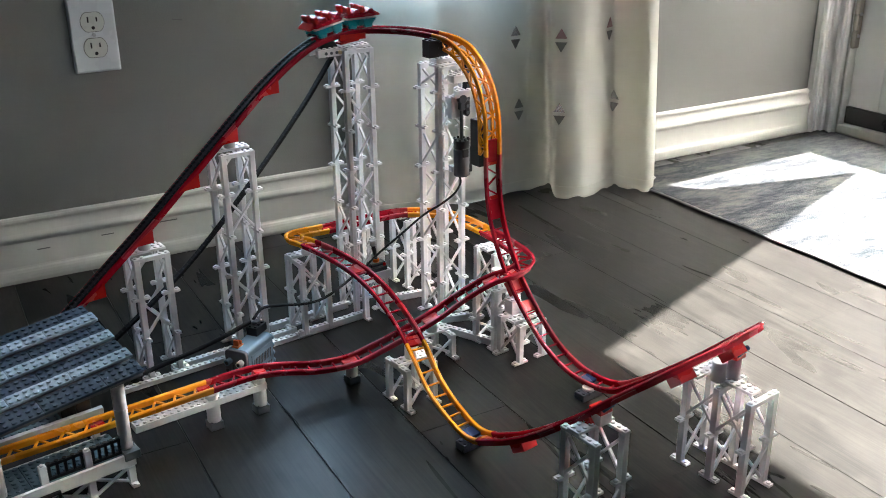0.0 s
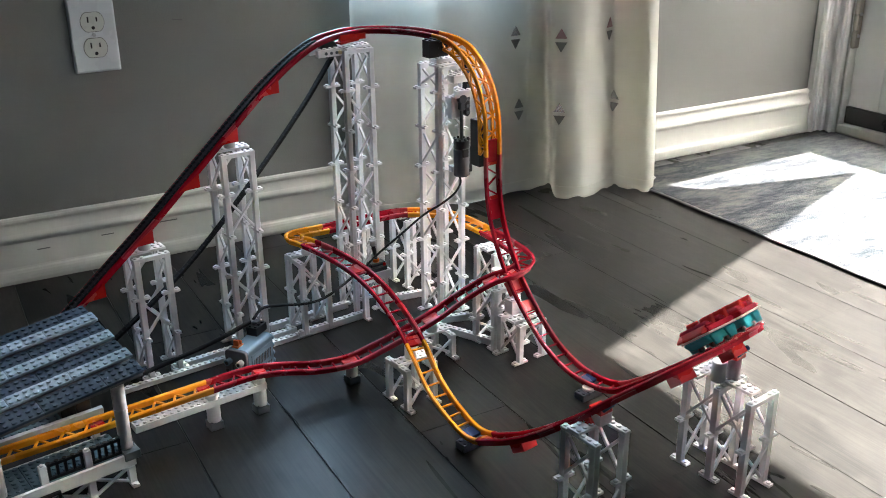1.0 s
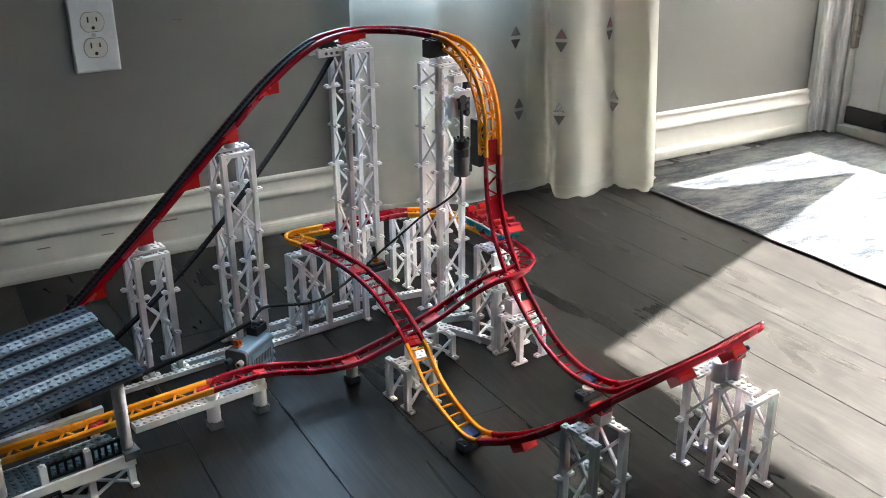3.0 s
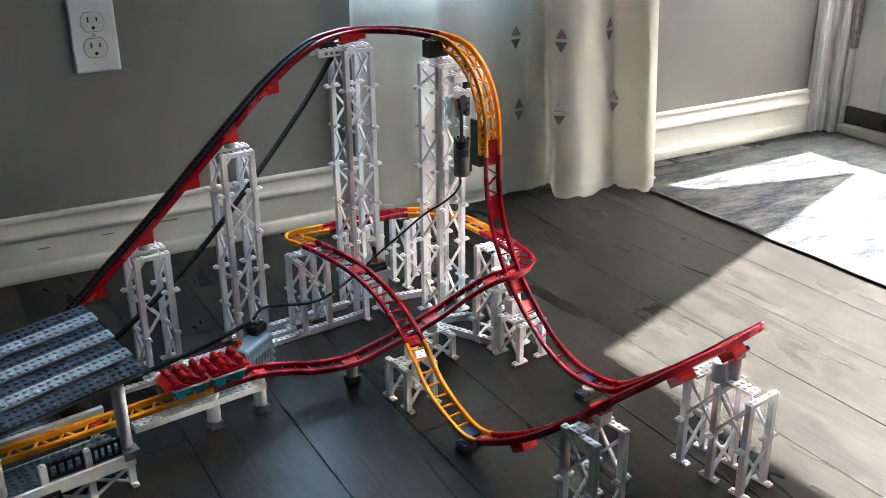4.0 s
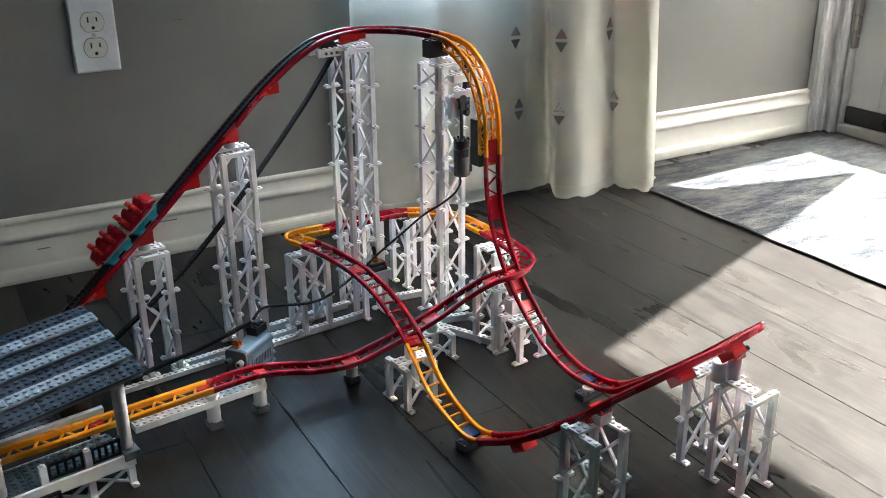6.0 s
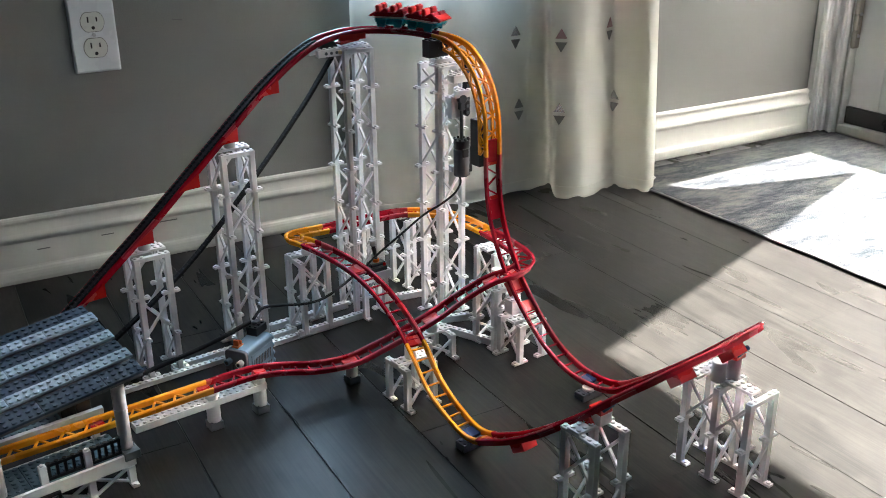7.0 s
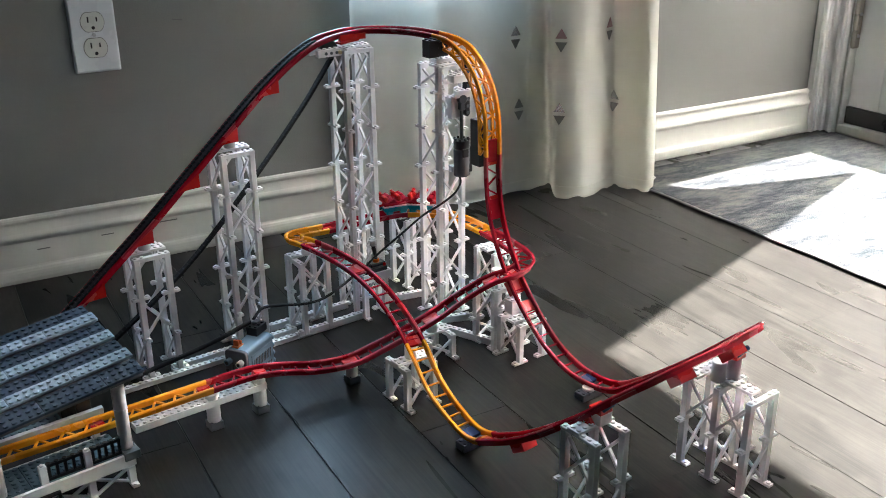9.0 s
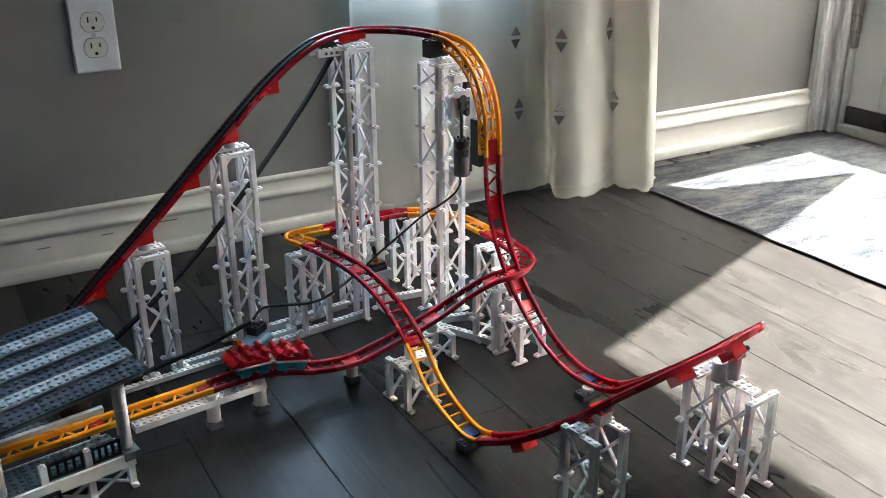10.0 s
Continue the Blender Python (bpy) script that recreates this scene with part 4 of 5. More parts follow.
def lift_chain():
    """The chain: up along the lift, round the wheel at the top, and slack back down beneath."""
    c = thing("lift_chain", "black plastic link chain of the lift hill", "chain")
    b = B()
    s0, s1 = length_at(0.04, 1.1195, 0.0565), length_at(0.4704, 1.1764, 0.402)
    n = int((s1 - s0) / 0.0065)
    for k in range(n):
        p, f, l, u = on_line(s0 + k * 0.0065)
        q, f2, l2, u2 = on_line(s0 + k * 0.0065 + 0.0056)
        for side in (-1, 1):
            bar(b, p + l * side * 0.0070 + u * 0.0006, q + l2 * side * 0.0062 + u2 * 0.0006, 0.0036, 0.0040, u)
        bar(b, p + l * 0.0084 - u * 0.0002, p - l * 0.0084 - u * 0.0002, 0.0024, 0.0030, u)
        bar(b, p - u * 0.0012, q - u2 * 0.0012, 0.0120, 0.0020, u)
    part("upper_run", b, CHAIN, c)
    b = B()
    pts = bend([(0.492, 1.181, 0.375), (0.44, 1.172, 0.312), (0.36, 1.162, 0.226), (0.27, 1.150, 0.140), (0.17, 1.136, 0.068), (0.10, 1.126, 0.028)], 16)
    for p, q in zip(pts, pts[1:]):
        d = (q - p) * 0.86
        bar(b, p, p + d, 0.0078, 0.0034)
        bar(b, p - AY * 0.0043, p + AY * 0.0043, 0.0026, 0.0036)
    part("lower_run", b, CHAIN, c)


track(), lift_chain()


# ---- the train ----
def coaster_car(front):
    """One car: teal chassis with wheel guards, pale stripe, red shell and four broad red seats. Forward is x."""
    c = thing("coaster_car", "teal and red plastic coaster car, leading the train" if front else "teal and red plastic coaster car, coupled behind", "coaster car", group="coaster train")
    b = B()
    tip = 0.0245 if front else 0.0208
    sweep(b, [((0, y, 0), (1, 0, 0), (0, 0, 1)) for y in (-0.0158, 0.0158)], [(-0.0190, 0.0070), (-0.0160, 0.0052), (0.0160, 0.0052), (0.0200, 0.0068), (tip, 0.0112), (tip, 0.0140), (-0.0210, 0.0140), (-0.0210, 0.0100)])
    part("chassis", b, TEAL, c, bevel=0.0012)
    for side in (-1, 1):
        # flared wheel guards along each side
        for x in (-0.0115, 0.0115):
            b = B()
            sweep(b, [((0, side * y, 0), (1, 0, 0), (0, 0, 1)) for y in (0.0150, 0.0178)], [(x - 0.0078, 0.0110), (x - 0.0050, 0.0022), (x + 0.0050, 0.0022), (x + 0.0078, 0.0110), (x + 0.0070, 0.0132), (x - 0.0070, 0.0132)])
            part("wheel_guard", b, TEAL, c, bevel=0.0006)
            b = B()
            rod(b, (x, side * 0.0062, 0.0034), (x, side * 0.0100, 0.0034), 0.0031, 12)
            part("wheel", b, BLACK, c, "small black wheel")
    b = B()
    box(b, -0.0215, -0.0202, 0.0141, 0.0218, 0.0202, 0.0160)
    part("stripe", b, PINK, c, "pale pink stripe", bevel=0.0005)
    b = B()
    box(b, -0.0211, -0.0199, 0.0161, 0.0214, 0.0199, 0.0212)
    bmesh.ops.bevel(b, geom=b.edges[:], offset=0.0014, segments=2, affect="EDGES")
    part("body", b, RED, c)
    for x in (-0.0108, 0.0100):
        for y in (-0.0102, 0.0102):
            b = B()
            sweep(b, [((0, y + o, 0), (1, 0, 0), (0, 0, 1)) for o in (-0.0072, 0.0072)], [(x - 0.0078, 0.0212), (x - 0.0018, 0.0212), (x - 0.0028, 0.0296), (x - 0.0056, 0.0310), (x - 0.0090, 0.0300)])
            part("seat_back", b, BRIGHT_RED, c, bevel=0.0010)
            b = B()
            sweep(b, [((0, y + o, 0), (1, 0, 0), (0, 0, 1)) for o in (-0.0086, 0.0086)], [(x - 0.0016, 0.0212), (x + 0.0098, 0.0212), (x + 0.0102, 0.0240), (x + 0.0076, 0.0268), (x + 0.0040, 0.0264), (x - 0.0002, 0.0234)])
            part("lap_bar", b, RED, c, bevel=0.0010)
    if front:
        b = B()
        sweep(b, [((0, y, 0), (1, 0, 0), (0, 0, 1)) for y in (-0.0180, 0.0180)], [(0.0200, 0.0163), (0.0290, 0.0163), (0.0298, 0.0178), (0.0270, 0.0200), (0.0202, 0.0238)])
        part("nose", b, BRIGHT_RED, c, bevel=0.0012)
    else:
        b = B()
        sweep(b, [((0, y, 0), (1, 0, 0), (0, 0, 1)) for y in (-0.0150, 0.0150)], [(-0.0200, 0.0161), (-0.0290, 0.0150), (-0.0294, 0.0166), (-0.0200, 0.0226)])
        part("tail_slope", b, BRIGHT_RED, c, "plain red sloped tail", bevel=0.0008)
        for k in range(4):
            b = B()
            box(b, 0.0220, -0.0168 + k * 0.0086, 0.0141, 0.0262, -0.0092 + k * 0.0086, 0.0160)
            part("step", b, TAN, c, "tan step piece", bevel=0.0004)
    b = B()
    rod(b, (-0.0185, 0, 0.0075), (-0.0250, 0, 0.0075), 0.0020, 8)
    part("coupling", b, BLACK, c, "black coupling pin")
    return c


CARS = [coaster_car(True), coaster_car(False)]


# ---- the station, the battery box, the motor and the cables ----
def station():
    st = thing("coaster_station", "grey-blue studded station with white columns and roof", "toy station", pose(0.1225, 0.910, 0, 0, 0, 10))
    deck = 0.035

    def slab(x0, y0, x1, y1, z0, z1, material, name, label="", stud=True):
        b = B()
        box(b, x0, y0, z0, x1, y1, z1)
        bmesh.ops.bevel(b, geom=b.edges[:], offset=0.0003, segments=1, affect="EDGES")
        if stud:
            nx, ny = round((x1 - x0) / STUD), round((y1 - y0) / STUD)
            studs(b, [x0 + (i + 0.5) * (x1 - x0) / nx for i in range(nx)], [y0 + (i + 0.5) * (y1 - y0) / ny for i in range(ny)], z1, n=8)
        return part(name, b, material, st, label)
    for k in range(3):
        slab(-0.0995 - 0.0960 * k, -0.008, -0.004 - 0.0960 * k, 0.040, deck + 0.0030, deck + 0.0062, LIGHT_BLUE_GREY, "platform_plate", "grey-blue studded platform plate")
        slab(-0.1015 - 0.0960 * k, 0.0770, -0.006 - 0.0960 * k, 0.133, deck + 0.0173, deck + 0.0205, LIGHT_BLUE_GREY, "platform_plate", "grey-blue studded platform plate")
    slab(-0.29, 0.0700, 0.004, 0.0763, deck + 0.0125, deck + 0.0225, LIGHT_GREY, "edge_beam", "light grey platform edge", False)
    slab(-0.29, 0.0405, -0.006, 0.0430, deck - 0.010, deck + 0.0060, LIGHT_GREY, "edge_beam", "light grey platform edge", False)
    slab(-0.0075, -0.0140, 0.0095, 0.0085, deck - 0.0008, deck + 0.0086, DARK_GREY, "corner_brick", "dark grey corner brick", False)
    # columns
    for x, y, z0, z1 in ((0, 0, deck + 0.009, 0.1185), (-0.128, 0, deck, 0.107), (-0.012, 0.104, deck + 0.0205, 0.143), (-0.150, 0.104, deck + 0.0205, 0.132)):
        b = B()
        rod(b, (x, y, z0), (x, y, z1), 0.0068, 20)
        for z in (z0 + (z1 - z0) * 0.62,):
            rod(b, (x, y, z), (x, y, z + 0.0012), 0.0073, 20)
        part("column", b, WHITE, st)
    # fences: posts, rails and spindles
    for x0, x1 in ((-0.0385, -0.0075), (-0.0825, -0.0465)):
        f = B()
        box(f, x0, -0.0066, deck + 0.0062 + 0.0002, x1, -0.0034, deck + 0.0062 + 0.0034)
        box(f, x0, -0.0066, deck + 0.0062 + 0.0158, x1, -0.0034, deck + 0.0062 + 0.0190)
        for k in range(5):
            x = x0 + 0.0016 + (x1 - x0 - 0.0032) * k / 4
            box(f, x - 0.0015, -0.0062, deck + 0.0062 + 0.003, x + 0.0015, -0.0038, deck + 0.0062 + 0.0160)
            rod(f, (x, -0.005, deck + 0.0062 + 0.019), (x, -0.005, deck + 0.0062 + 0.0202), 0.0024, 8)
        part("fence", f, BLACK, st, "black toy fence")
    for x in (-0.0425, -0.0870):
        f = B()
        box(f, x - 0.0036, -0.0088, deck - 0.012, x + 0.0036, -0.0015, deck + 0.0062 + 0.0190)
        studs(f, (x,), (-0.005,), deck + 0.0062 + 0.019)
        part("fence_post", f, WHITE, st, bevel=0.0003)
    for x0, x1 in ((-0.118, -0.078), (-0.150, -0.122)):
        f = B()
        box(f, x0, -0.0256, 0.0232, x1, -0.0224, 0.0264)
        box(f, x0, -0.0256, 0.0350, x1, -0.0224, 0.0380)
        for k in range(5):
            x = x0 + 0.0016 + (x1 - x0 - 0.0032) * k / 4
            box(f, x - 0.0015, -0.0252, 0.026, x + 0.0015, -0.0228, 0.0352)
        part("fence", f, BLACK, st, "black toy fence")
    slab(-0.20, -0.0320, -0.0740, -0.0090, 0.0196, 0.0228, LIGHT_BLUE_GREY, "step_plate", "grey-blue studded step plate")
    # frame under the platform
    slab(-0.29, -0.0126, 0.004, -0.0083, deck - 0.0085, deck + 0.0058, WHITE, "girder", "", False)
    for x, y in ((0.0, -0.0045), (-0.0425, -0.0045), (-0.0870, -0.0045), (-0.135, -0.0045), (0.0, 0.040), (0.0, 0.100), (-0.135, 0.100)):
        f = B()
        box(f, x - 0.0036, y - 0.0036, 0.0002, x + 0.0036, y + 0.0036, deck - 0.0034 if y > 0 else deck - 0.0126)
        box(f, x - 0.0036, y - 0.010, 0, x + 0.0036, y + 0.010, 0.003)
        studs(f, (x,), (y - 0.0075, y + 0.0075), 0.003)
        part("leg", f, WHITE, st)
    for x0, x1 in ((-0.0390, -0.0035), (-0.0835, -0.0460), (-0.131, -0.091)):
        for z0, z1, o in ((0.004, 0.0215, 0), (0.0215, 0.004, 0.0022)):
            f = B()
            bar(f, (x0, -0.0055 + o, z0), (x1, -0.0055 + o, z1), 0.0021, 0.0036, (0, 1, 0))
            part("brace", f, WHITE, st)
    for x, y, z, hgt, mt, lab in ((-0.034, 0.108, deck + 0.0223, 0.024, BLACK, "black gear housing"), (-0.018, 0.120, deck + 0.0223, 0.020, DARK_GREY, "dark grey brick"), (-0.0145, 0.0855, deck + 0.0205, 0.0200, BLACK, "black brick"), (-0.031, 0.0860, deck + 0.0205, 0.0240, BLACK, "black brick")):
        brick(2, 2, hgt, mt, "brick", lab, st, pose(x, y, z))
    # roof of overlapping plates
    o = st.matrix_basis.inverted()
    e, g = Vector((-0.972, -0.233, -0.080)).normalized(), Vector((-0.0335, 0.138, 0.025)).normalized()
    e = (e - g * e.dot(g)).normalized()
    up = g.cross(e).normalized()
    if up.z < 0:
        up = -up
    rf = new("roof")
    rf.parent, rf.empty_display_size = st, 0.01
    tagged(rf, "pitched roof of sand-blue and pale blue plates")
    rf.matrix_basis = Matrix.Identity(4)
    row = 0
    for band in range(7):
        pale = band % 2
        n = 2 if pale else 3
        lift = 0.0048 if pale else 0.0
        shift = (3, 0, 5, 2, 6, 1, 4)[band]
        c0 = 0
        while c0 < 34:
            c1 = min(34, c0 + 8 if c0 else 8 - shift)
            b = B()
            m = Matrix((e, g, up)).transposed().to_4x4()
            m.translation = Vector((0.1505, 0.9020, 0.1295)) + g * (row * STUD) + e * (c0 * STUD) + up * lift
            m = o @ m
            w = (c1 - c0) * STUD
            ext = 0.006 if pale else 0
            box(b, 0.0001, 0.0001, 0, w - 0.0001, n * STUD - 0.0001, 0.0032)
            bmesh.ops.bevel(b, geom=b.edges[:], offset=0.00025, segments=1, affect="EDGES")
            studs(b, [(i + 0.5) * STUD for i in range(c1 - c0)], [(i + 0.5) * STUD for i in range(n)], 0.0032, n=9)
            part("roof_plate", b, PALE_BLUE if pale else SAND_BLUE, rf, "pale blue studded plate" if pale else "", m=m)
            c0 = c1
        row += n
    b = B()
    m = Matrix((e, g, up)).transposed().to_4x4()
    m.translation = Vector((0.1505, 0.9020, 0.1295)) - up * 0.0034
    m = o @ m
    box(b, 0.002, 0.0005, 0, 0.27, 18 * STUD, 0.0033, m)
    part("under_plate", b, DARK_GREY, rf, "dark grey plate below")




def battery_box():
    t = thing("battery_box", "bluish grey toy battery box with orange switch", "battery box", pose(0.3085, 1.0600, 0, 0, 0, 38))

    def outline(w, top, r=0.0055, n=5):
        """A box end with two rounded shoulders."""
        ring = [(-w, 0.0), (w, 0.0)]
        ring += [(w - r + r * math.cos(k * math.pi / 2 / n), top - r + r * math.sin(k * math.pi / 2 / n)) for k in range(n + 1)]
        return ring + [(-w + r - r * math.sin(k * math.pi / 2 / n), top - r + r * math.cos(k * math.pi / 2 / n)) for k in range(n + 1)]
    b = B()
    sweep(b, [((x, 0, 0), (0, 1, 0), (0, 0, 1)) for x in (-0.026, 0.030)], outline(0.0155, 0.0530))
    part("case", b, BOX_GREY, t, bevel=0.0005)
    b = B()
    sweep(b, [((x, 0, 0), (0, 1, 0), (0, 0, 1)) for x in (-0.0310, -0.0262)], outline(0.0158, 0.0534))
    part("end_cap", b, MOTOR_GREY, t, "dark metallic grey end cap", bevel=0.0006)
    for y in (-0.0085, 0.0085):
        b = B()
        rod(b, (-0.0310, y, 0.039), (-0.039, y, 0.039), 0.0042, 16)
        peg = part("peg", b, LIGHT_GREY if y < 0 else BOX_GREY, t, "grey round peg", bevel=0.0004)
        b = B()
        rod(b, (-0.0388, y, 0.039), (-0.0393, y, 0.039), 0.0024, 12)
        part("bore", b, BLACK, peg, "dark bore")
        b = B()
        box(b, -0.0375, y - 0.0036, 0.004, -0.0310, y + 0.0036, 0.0355)
        part("lug", b, MOTOR_GREY, t, bevel=0.0008)
        for z in (0.012, 0.020, 0.028):
            b = B()
            box(b, -0.0379, y - 0.0022, z - 0.0022, -0.0374, y + 0.0022, z + 0.0022)
            part("recess", b, BLACK, t, "dark recess")
    b = B()
    box(b, -0.020, -0.0166, 0.006, 0.026, -0.0154, 0.044)
    part("battery_lid", b, BOX_GREY, t, "raised battery lid", bevel=0.0006)
    for row in (0.014, 0.031):
        for k in range(11):
            b = B()
            x = -0.016 + k * 0.0036
            bar(b, (x, -0.0168, row - 0.006), (x + 0.0018, -0.0168, row + 0.006), 0.0011, 0.0006, (0, 1, 0))
            part("vent_slot", b, DARK_GREY, t, "dark vent slot")
    for z in (0.012, 0.023, 0.034, 0.045):
        b = B()
        rod(b, (0.030, -0.0115, z), (0.034, -0.0115, z), 0.0038, 12)
        part("pin_socket", b, BOX_GREY, t)
    b = B()
    box(b, -0.0245, 0.000, 0.0530, -0.0105, 0.0100, 0.0548)
    box(b, -0.0215, 0.001, 0.0548, -0.0185, 0.009, 0.0625)
    box(b, -0.0150, 0.001, 0.0548, -0.0125, 0.009, 0.0600)
    part("switch", b, ORANGE_RED, t, "orange sliding switch", bevel=0.0008)
    p = thing("power_plug", "black stackable toy power plug on the battery box", "power plug", pose(0.3255, 1.0785, 0.0532, 0, 0, 38))
    brick(3, 2, 0.0110, BLACK, "plug_body", "", p)
    b = B()
    box(b, -0.004, -0.004, 0.0128, 0.006, 0.004, 0.0160)
    part("clip", b, DARK_GREY, p, bevel=0.0006)


def motor():
    t = thing("drive_motor", "grey cylindrical toy motor hanging by its shaft", "motor", pose(0.6345, 1.0800, 0.2150))
    b = B()
    rod(b, (0, 0, 0), (0, 0, 0.0385), 0.0113, 24)
    part("housing", b, MOTOR_GREY, t, bevel=0.0012)
    b = B()
    rod(b, (0, 0, 0.0385), (0, 0, 0.0505), 0.0113, 24)
    box(b, -0.0050, -0.0122, 0.028, 0.0045, -0.0075, 0.0400)
    part("cap", b, BLACK, t, "black front cap", bevel=0.0006)
    b = B()
    for k in range(8):
        a = k * math.pi / 4
        box(b, 0.0098 * math.cos(a) - 0.0012, 0.0098 * math.sin(a) - 0.0012, 0.0505, 0.0098 * math.cos(a) + 0.0012, 0.0098 * math.sin(a) + 0.0012, 0.0535)
    part("crown", b, BLACK, t)
    b = B()
    box(b, 0.0100, -0.004, 0.004, 0.0150, 0.004, 0.040)
    part("side_block", b, BLACK, t, "black side block", bevel=0.0008)
    b = B()
    for w, h in ((0.0046, 0.0018), (0.0018, 0.0046)):
        box(b, -w / 2, -h / 2, 0.0505, w / 2, h / 2, 0.106)
    part("shaft", b, DARK_GREY, t, "dark cross shaft")
    b = B()
    rod(b, (0, -0.005, 0.107), (0, 0.005, 0.107), 0.0064, 16)
    box(b, -0.0036, -0.0045, 0.092, 0.0036, 0.0045, 0.107)
    part("coupling", b, DARK_GREY, t, "dark grey coupling", bevel=0.0006)
    b = B()
    box(b, -0.014, 0.002, 0.006, -0.008, 0.012, 0.014)
    part("bracket", b, LIGHT_GREY, t, "light grey bracket", bevel=0.0006)
    k = thing("top_bracket", "black toy brick pair carrying the orange drop", "bracket", pose(0.6005, 1.0955, 0.3790, 0, 0, TURN))
    brick(2, 2, 0.0225, BLACK, "brick", "", k, pose(-0.004, 0, 0))
    brick(2, 2, 0.0192, BLACK, "brick", "", k, pose(0.0125, 0.002, 0))
    k = thing("black_beam", "black perforated toy beam beside the tower", "beam", pose(0.6440, 1.0840, 0.2960, 0, 0, TURN))
    b = B()
    sweep(b, [((0, y, 0), (1, 0, 0), (0, 0, 1)) for y in (-0.0039, 0.0039)], [(-0.0037, 0.003), (0, 0), (0.0037, 0.003), (0.0037, 0.072), (0, 0.075), (-0.0037, 0.072)])
    part("beam", b, BLACK, k, bevel=0.0006)
    for i in range(8):
        b = B()
        rod(b, (0, -0.0043, 0.006 + i * 0.009), (0, -0.0037, 0.006 + i * 0.009), 0.0024, 10)
        part("hole", b, DARK_GREY, k, "dark round hole")
    k = thing("brake_block", "tall black block behind the vertical track", "bracket", pose(0.6290, 1.0280, 0.2440, 0, 0, TURN))
    b = B()
    box(b, -0.0055, -0.010, 0, 0.008, 0.010, 0.062)
    part("block", b, BLACK, k, bevel=0.0006)
    b = B()
    box(b, -0.003, -0.0165, 0.045, 0.003, -0.009, 0.056)
    part("arm", b, BLACK, k, bevel=0.0005)




def control_switch():
    t = thing("control_switch", "black toy control switch with lever on white bricks", "switch", pose(0.5265, 1.1440, 0, 0, 0, TURN))
    for s in (-1, 1):
        b = B()
        box(b, s * 0.017 - 0.0036, -0.0036, 0, s * 0.017 + 0.0036, 0.0036, 0.058)
        box(b, s * 0.017 - 0.0036, -0.010, 0, s * 0.017 + 0.0036, 0.010, 0.003)
        part("post", b, WHITE, t, "white support post")
    brick(6, 2, 0.0128, WHITE, "brick", "white studded brick", t, pose(0, 0, 0.058))
    b = B()
    box(b, -0.020, -0.0078, 0.0710, 0.018, 0.0078, 0.0790)
    box(b, -0.010, -0.0075, 0.0790, 0.016, 0.0075, 0.0850)
    part("case", b, BLACK, t, bevel=0.0016)
    b = B()
    rod(b, (0.003, 0, 0.084), (0.003, 0, 0.090), 0.0048, 14)
    part("collar", b, ORANGE_RED, t, "orange collar", bevel=0.0006)
    b = B()
    rod(b, (0.003, 0, 0.089), (-0.001, 0, 0.112), 0.0030, 12)
    part("lever", b, BLACK, t)
    b = B()
    rod(b, (-0.0008, 0, 0.111), (-0.0016, 0, 0.1190), 0.0048, 14)
    part("knob", b, LIGHT_GREY, t, "light grey knob", bevel=0.0006)
    b = B()
    rod(b, (0.012, -0.0072, 0.0815), (0.012, -0.0084, 0.0815), 0.0026, 12)
    part("button", b, BRIGHT_RED, t, "red button")


def cables():
    runs = [("thick black flat cable from the station to the battery", [(0.13, 1.075, 0.030), (0.176, 1.080, 0.033), (0.225, 1.085, 0.040), (0.275, 1.088, 0.050), (0.312, 1.088, 0.062), (0.322, 1.089, 0.064)], 0.0032),
            ("thin black cable from battery to control switch", [(0.326, 1.091, 0.066), (0.345, 1.105, 0.072), (0.375, 1.112, 0.066), (0.410, 1.117, 0.058), (0.440, 1.126, 0.056), (0.470, 1.134, 0.064), (0.495, 1.140, 0.074), (0.509, 1.141, 0.077)], 0.0020),
            ("thin black cable from control switch to motor", [(0.509, 1.142, 0.078), (0.520, 1.139, 0.091), (0.540, 1.134, 0.108), (0.562, 1.122, 0.130), (0.585, 1.100, 0.160), (0.604, 1.086, 0.176), (0.622, 1.080, 0.190), (0.633, 1.081, 0.203), (0.634, 1.085, 0.2142)], 0.0016)]
    for lab, pts, r in runs:
        b = B()
        tube(b, bend(pts, 8), r, 8)
        solo("power_cable", b, RUBBER, lab, "cable", smooth=True)


station(), battery_box(), motor(), control_switch(), cables()


# ---- what moves: the train runs its loop, slowly up the lift, fast through the drop ----
TRAVEL_A = [(0, 0.594), (0.1, 0.644), (0.2, 0.699), (0.3, 0.744), (0.4, 0.782), (0.5, 0.832), (0.6, 0.950), (0.7, 1.134), (0.8, 1.352), (0.9, 1.518),
            (1, 1.605), (1.1, 1.653), (1.2, 1.716), (1.3, 1.795), (1.4, 1.906), (1.5, 2.055), (1.6, 2.174), (1.7, 2.243), (1.8, 2.290), (1.9, 2.328),
            (2, 2.365), (2.1, 2.397), (2.2, 2.436), (2.3, 2.470), (2.4, 2.504), (2.5, 2.550), (2.6, 2.603), (2.7, 2.647)]
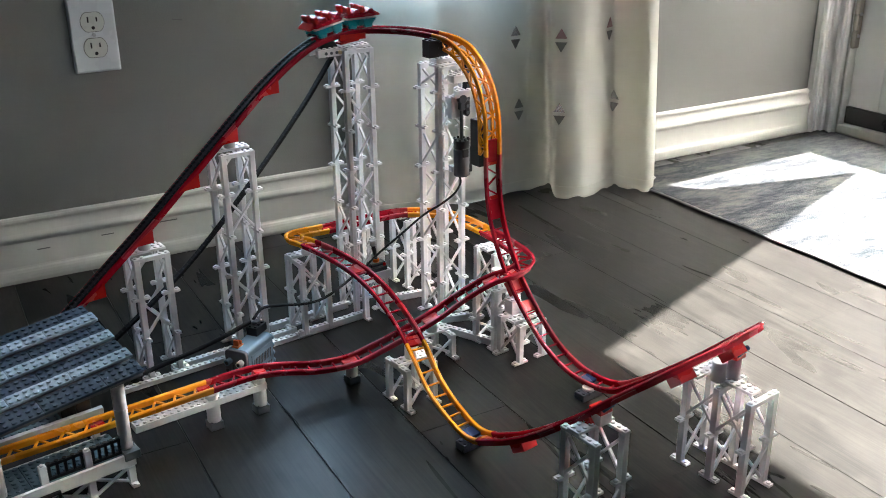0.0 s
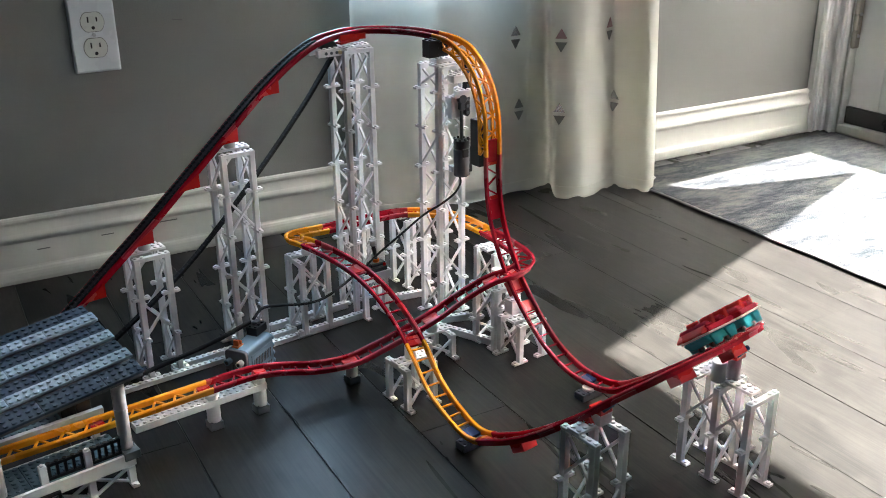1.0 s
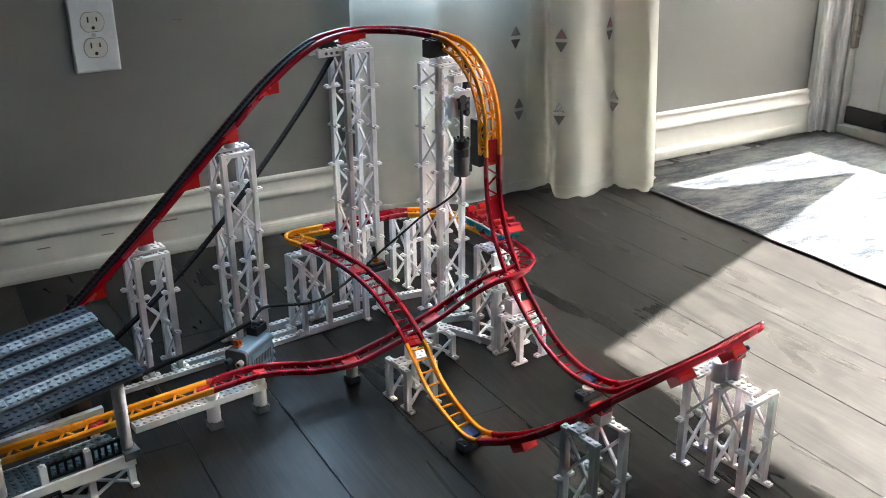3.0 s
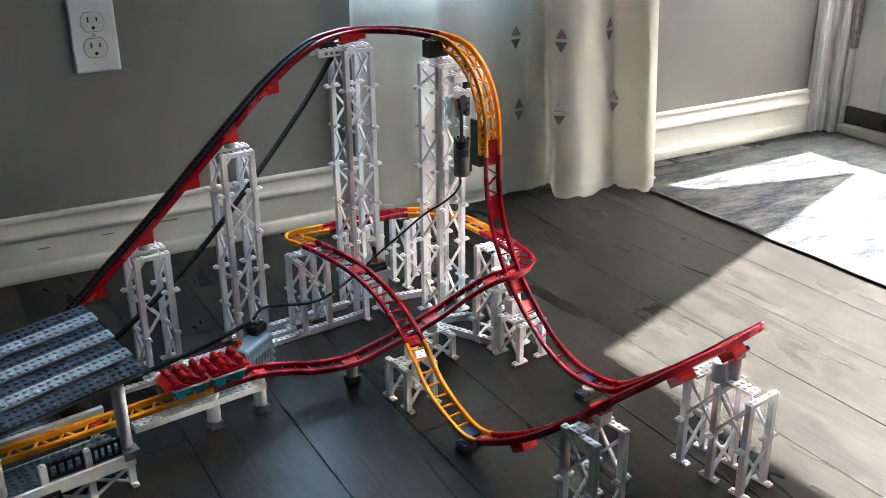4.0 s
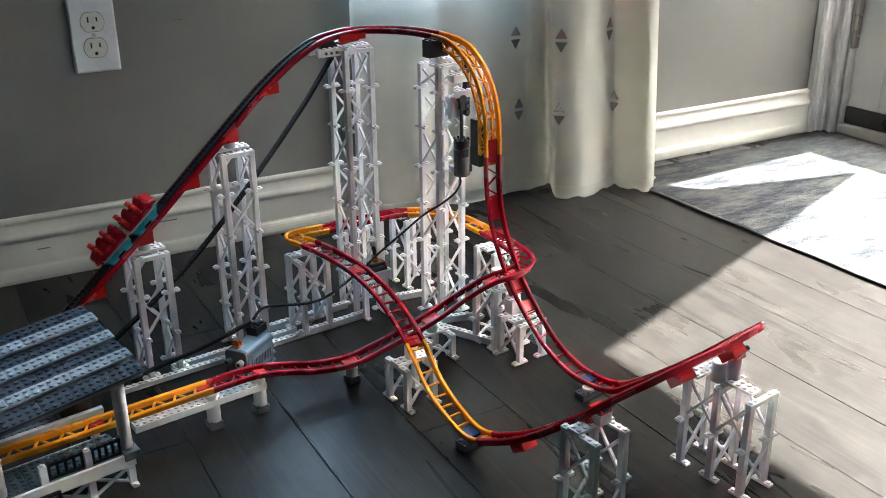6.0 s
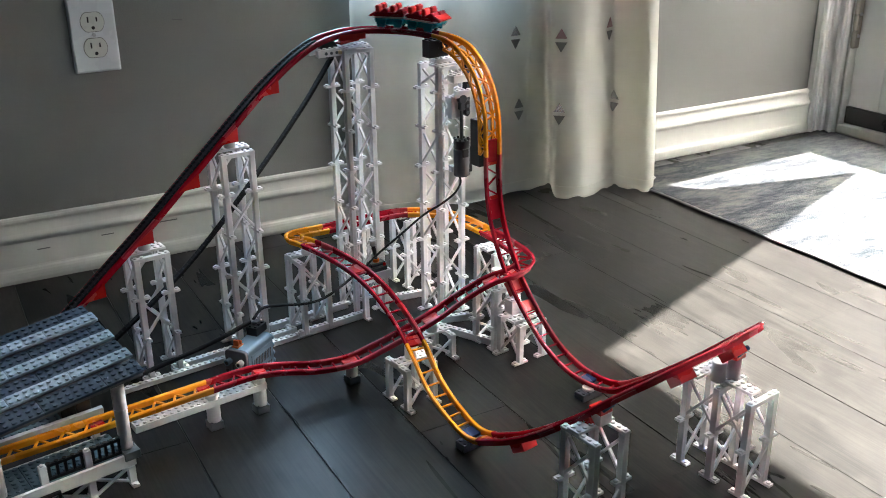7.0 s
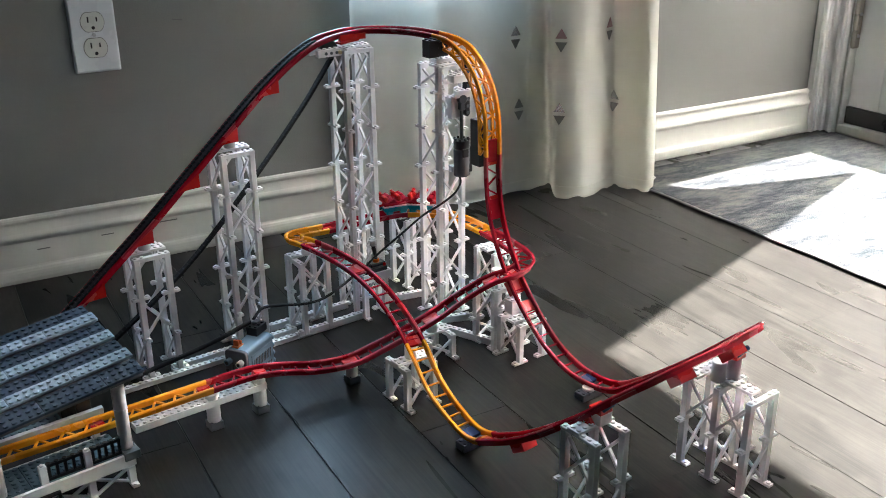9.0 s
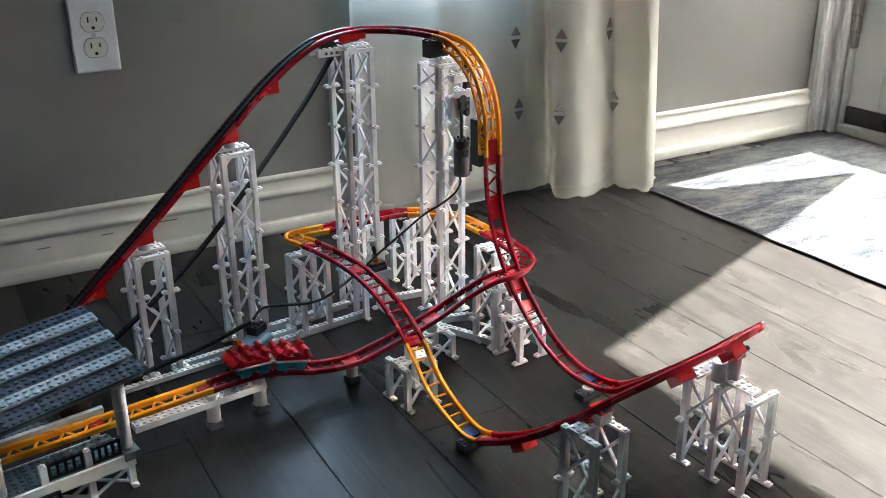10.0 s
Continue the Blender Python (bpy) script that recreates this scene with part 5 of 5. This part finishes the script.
TRAVEL_B = [(3, 2.815), (3.2, 2.945), (3.4, 3.066), (3.6, 3.195), (3.8, 3.315), (3.9, 3.353), (4, 3.394), (4.1, 3.447), (4.2, 3.490), (4.3, 3.529),
            (4.4, 3.562), (4.5, 3.592), (4.6, 3.621), (5, 3.765), (5.35, 4.005), (5.7, 4.231), (6.25, 4.506), (6.8, 4.772)]
TRAVEL_C = [(6.9, 4.822), (7, 4.872), (7.1, 4.915), (7.2, 4.953), (7.3, 4.999), (7.4, 5.105), (7.5, 5.295), (7.6, 5.507), (7.7, 5.690), (7.8, 5.794),
            (7.9, 5.874), (8, 5.966), (8.1, 6.107), (8.2, 6.269), (8.3, 6.395), (8.4, 6.470), (8.5, 6.522), (8.6, 6.580), (8.8, 6.683), (9, 6.822),
            (9.2, 6.968), (9.4, 7.085), (9.6, 7.226), (9.8, 7.353), (10, 7.492)]


def travelled(t):
    """Length run along the track at t: a monotone curve through the table."""
    rows = TRAVEL_A + TRAVEL_B + TRAVEL_C
    ts, ss = np.array([r[0] for r in rows]), np.array([r[1] for r in rows])
    h, d = np.diff(ts), np.diff(ss) / np.diff(ts)
    m = np.r_[d[0], [0 if a * b <= 0 else 2 * a * b / (a + b) for a, b in zip(d, d[1:])], d[-1]]
    i = int(min(max(np.searchsorted(ts, t, side="right") - 1, 0), len(h) - 1))
    u = (t - ts[i]) / h[i]
    return (2 * u**3 - 3 * u**2 + 1) * ss[i] + (u**3 - 2 * u**2 + u) * h[i] * m[i] + (3 * u**2 - 2 * u**3) * ss[i + 1] + (u**3 - u**2) * h[i] * m[i + 1]


def car_pose(s):
    p0, f0, l0, u0 = on_line(s - 0.0125)
    p1, f1, l1, u1 = on_line(s + 0.0125)
    f = Vector(p1 - p0).normalized()
    u = Vector(u0 + u1).normalized()
    l = u.cross(f).normalized()
    m = Matrix((f, l, f.cross(l))).transposed().to_4x4()
    m.translation = (Vector(p0) + Vector(p1)) / 2 + m.to_3x3() @ Vector((0, 0, 0.0010))
    return m


def motions():
    times = [k / 20 for k in range(201)]
    for car, shift in zip(CARS, (0.0235, -0.0235)):
        walk(car, [(t, car_pose(travelled(t) + shift)) for t in times])


motions()
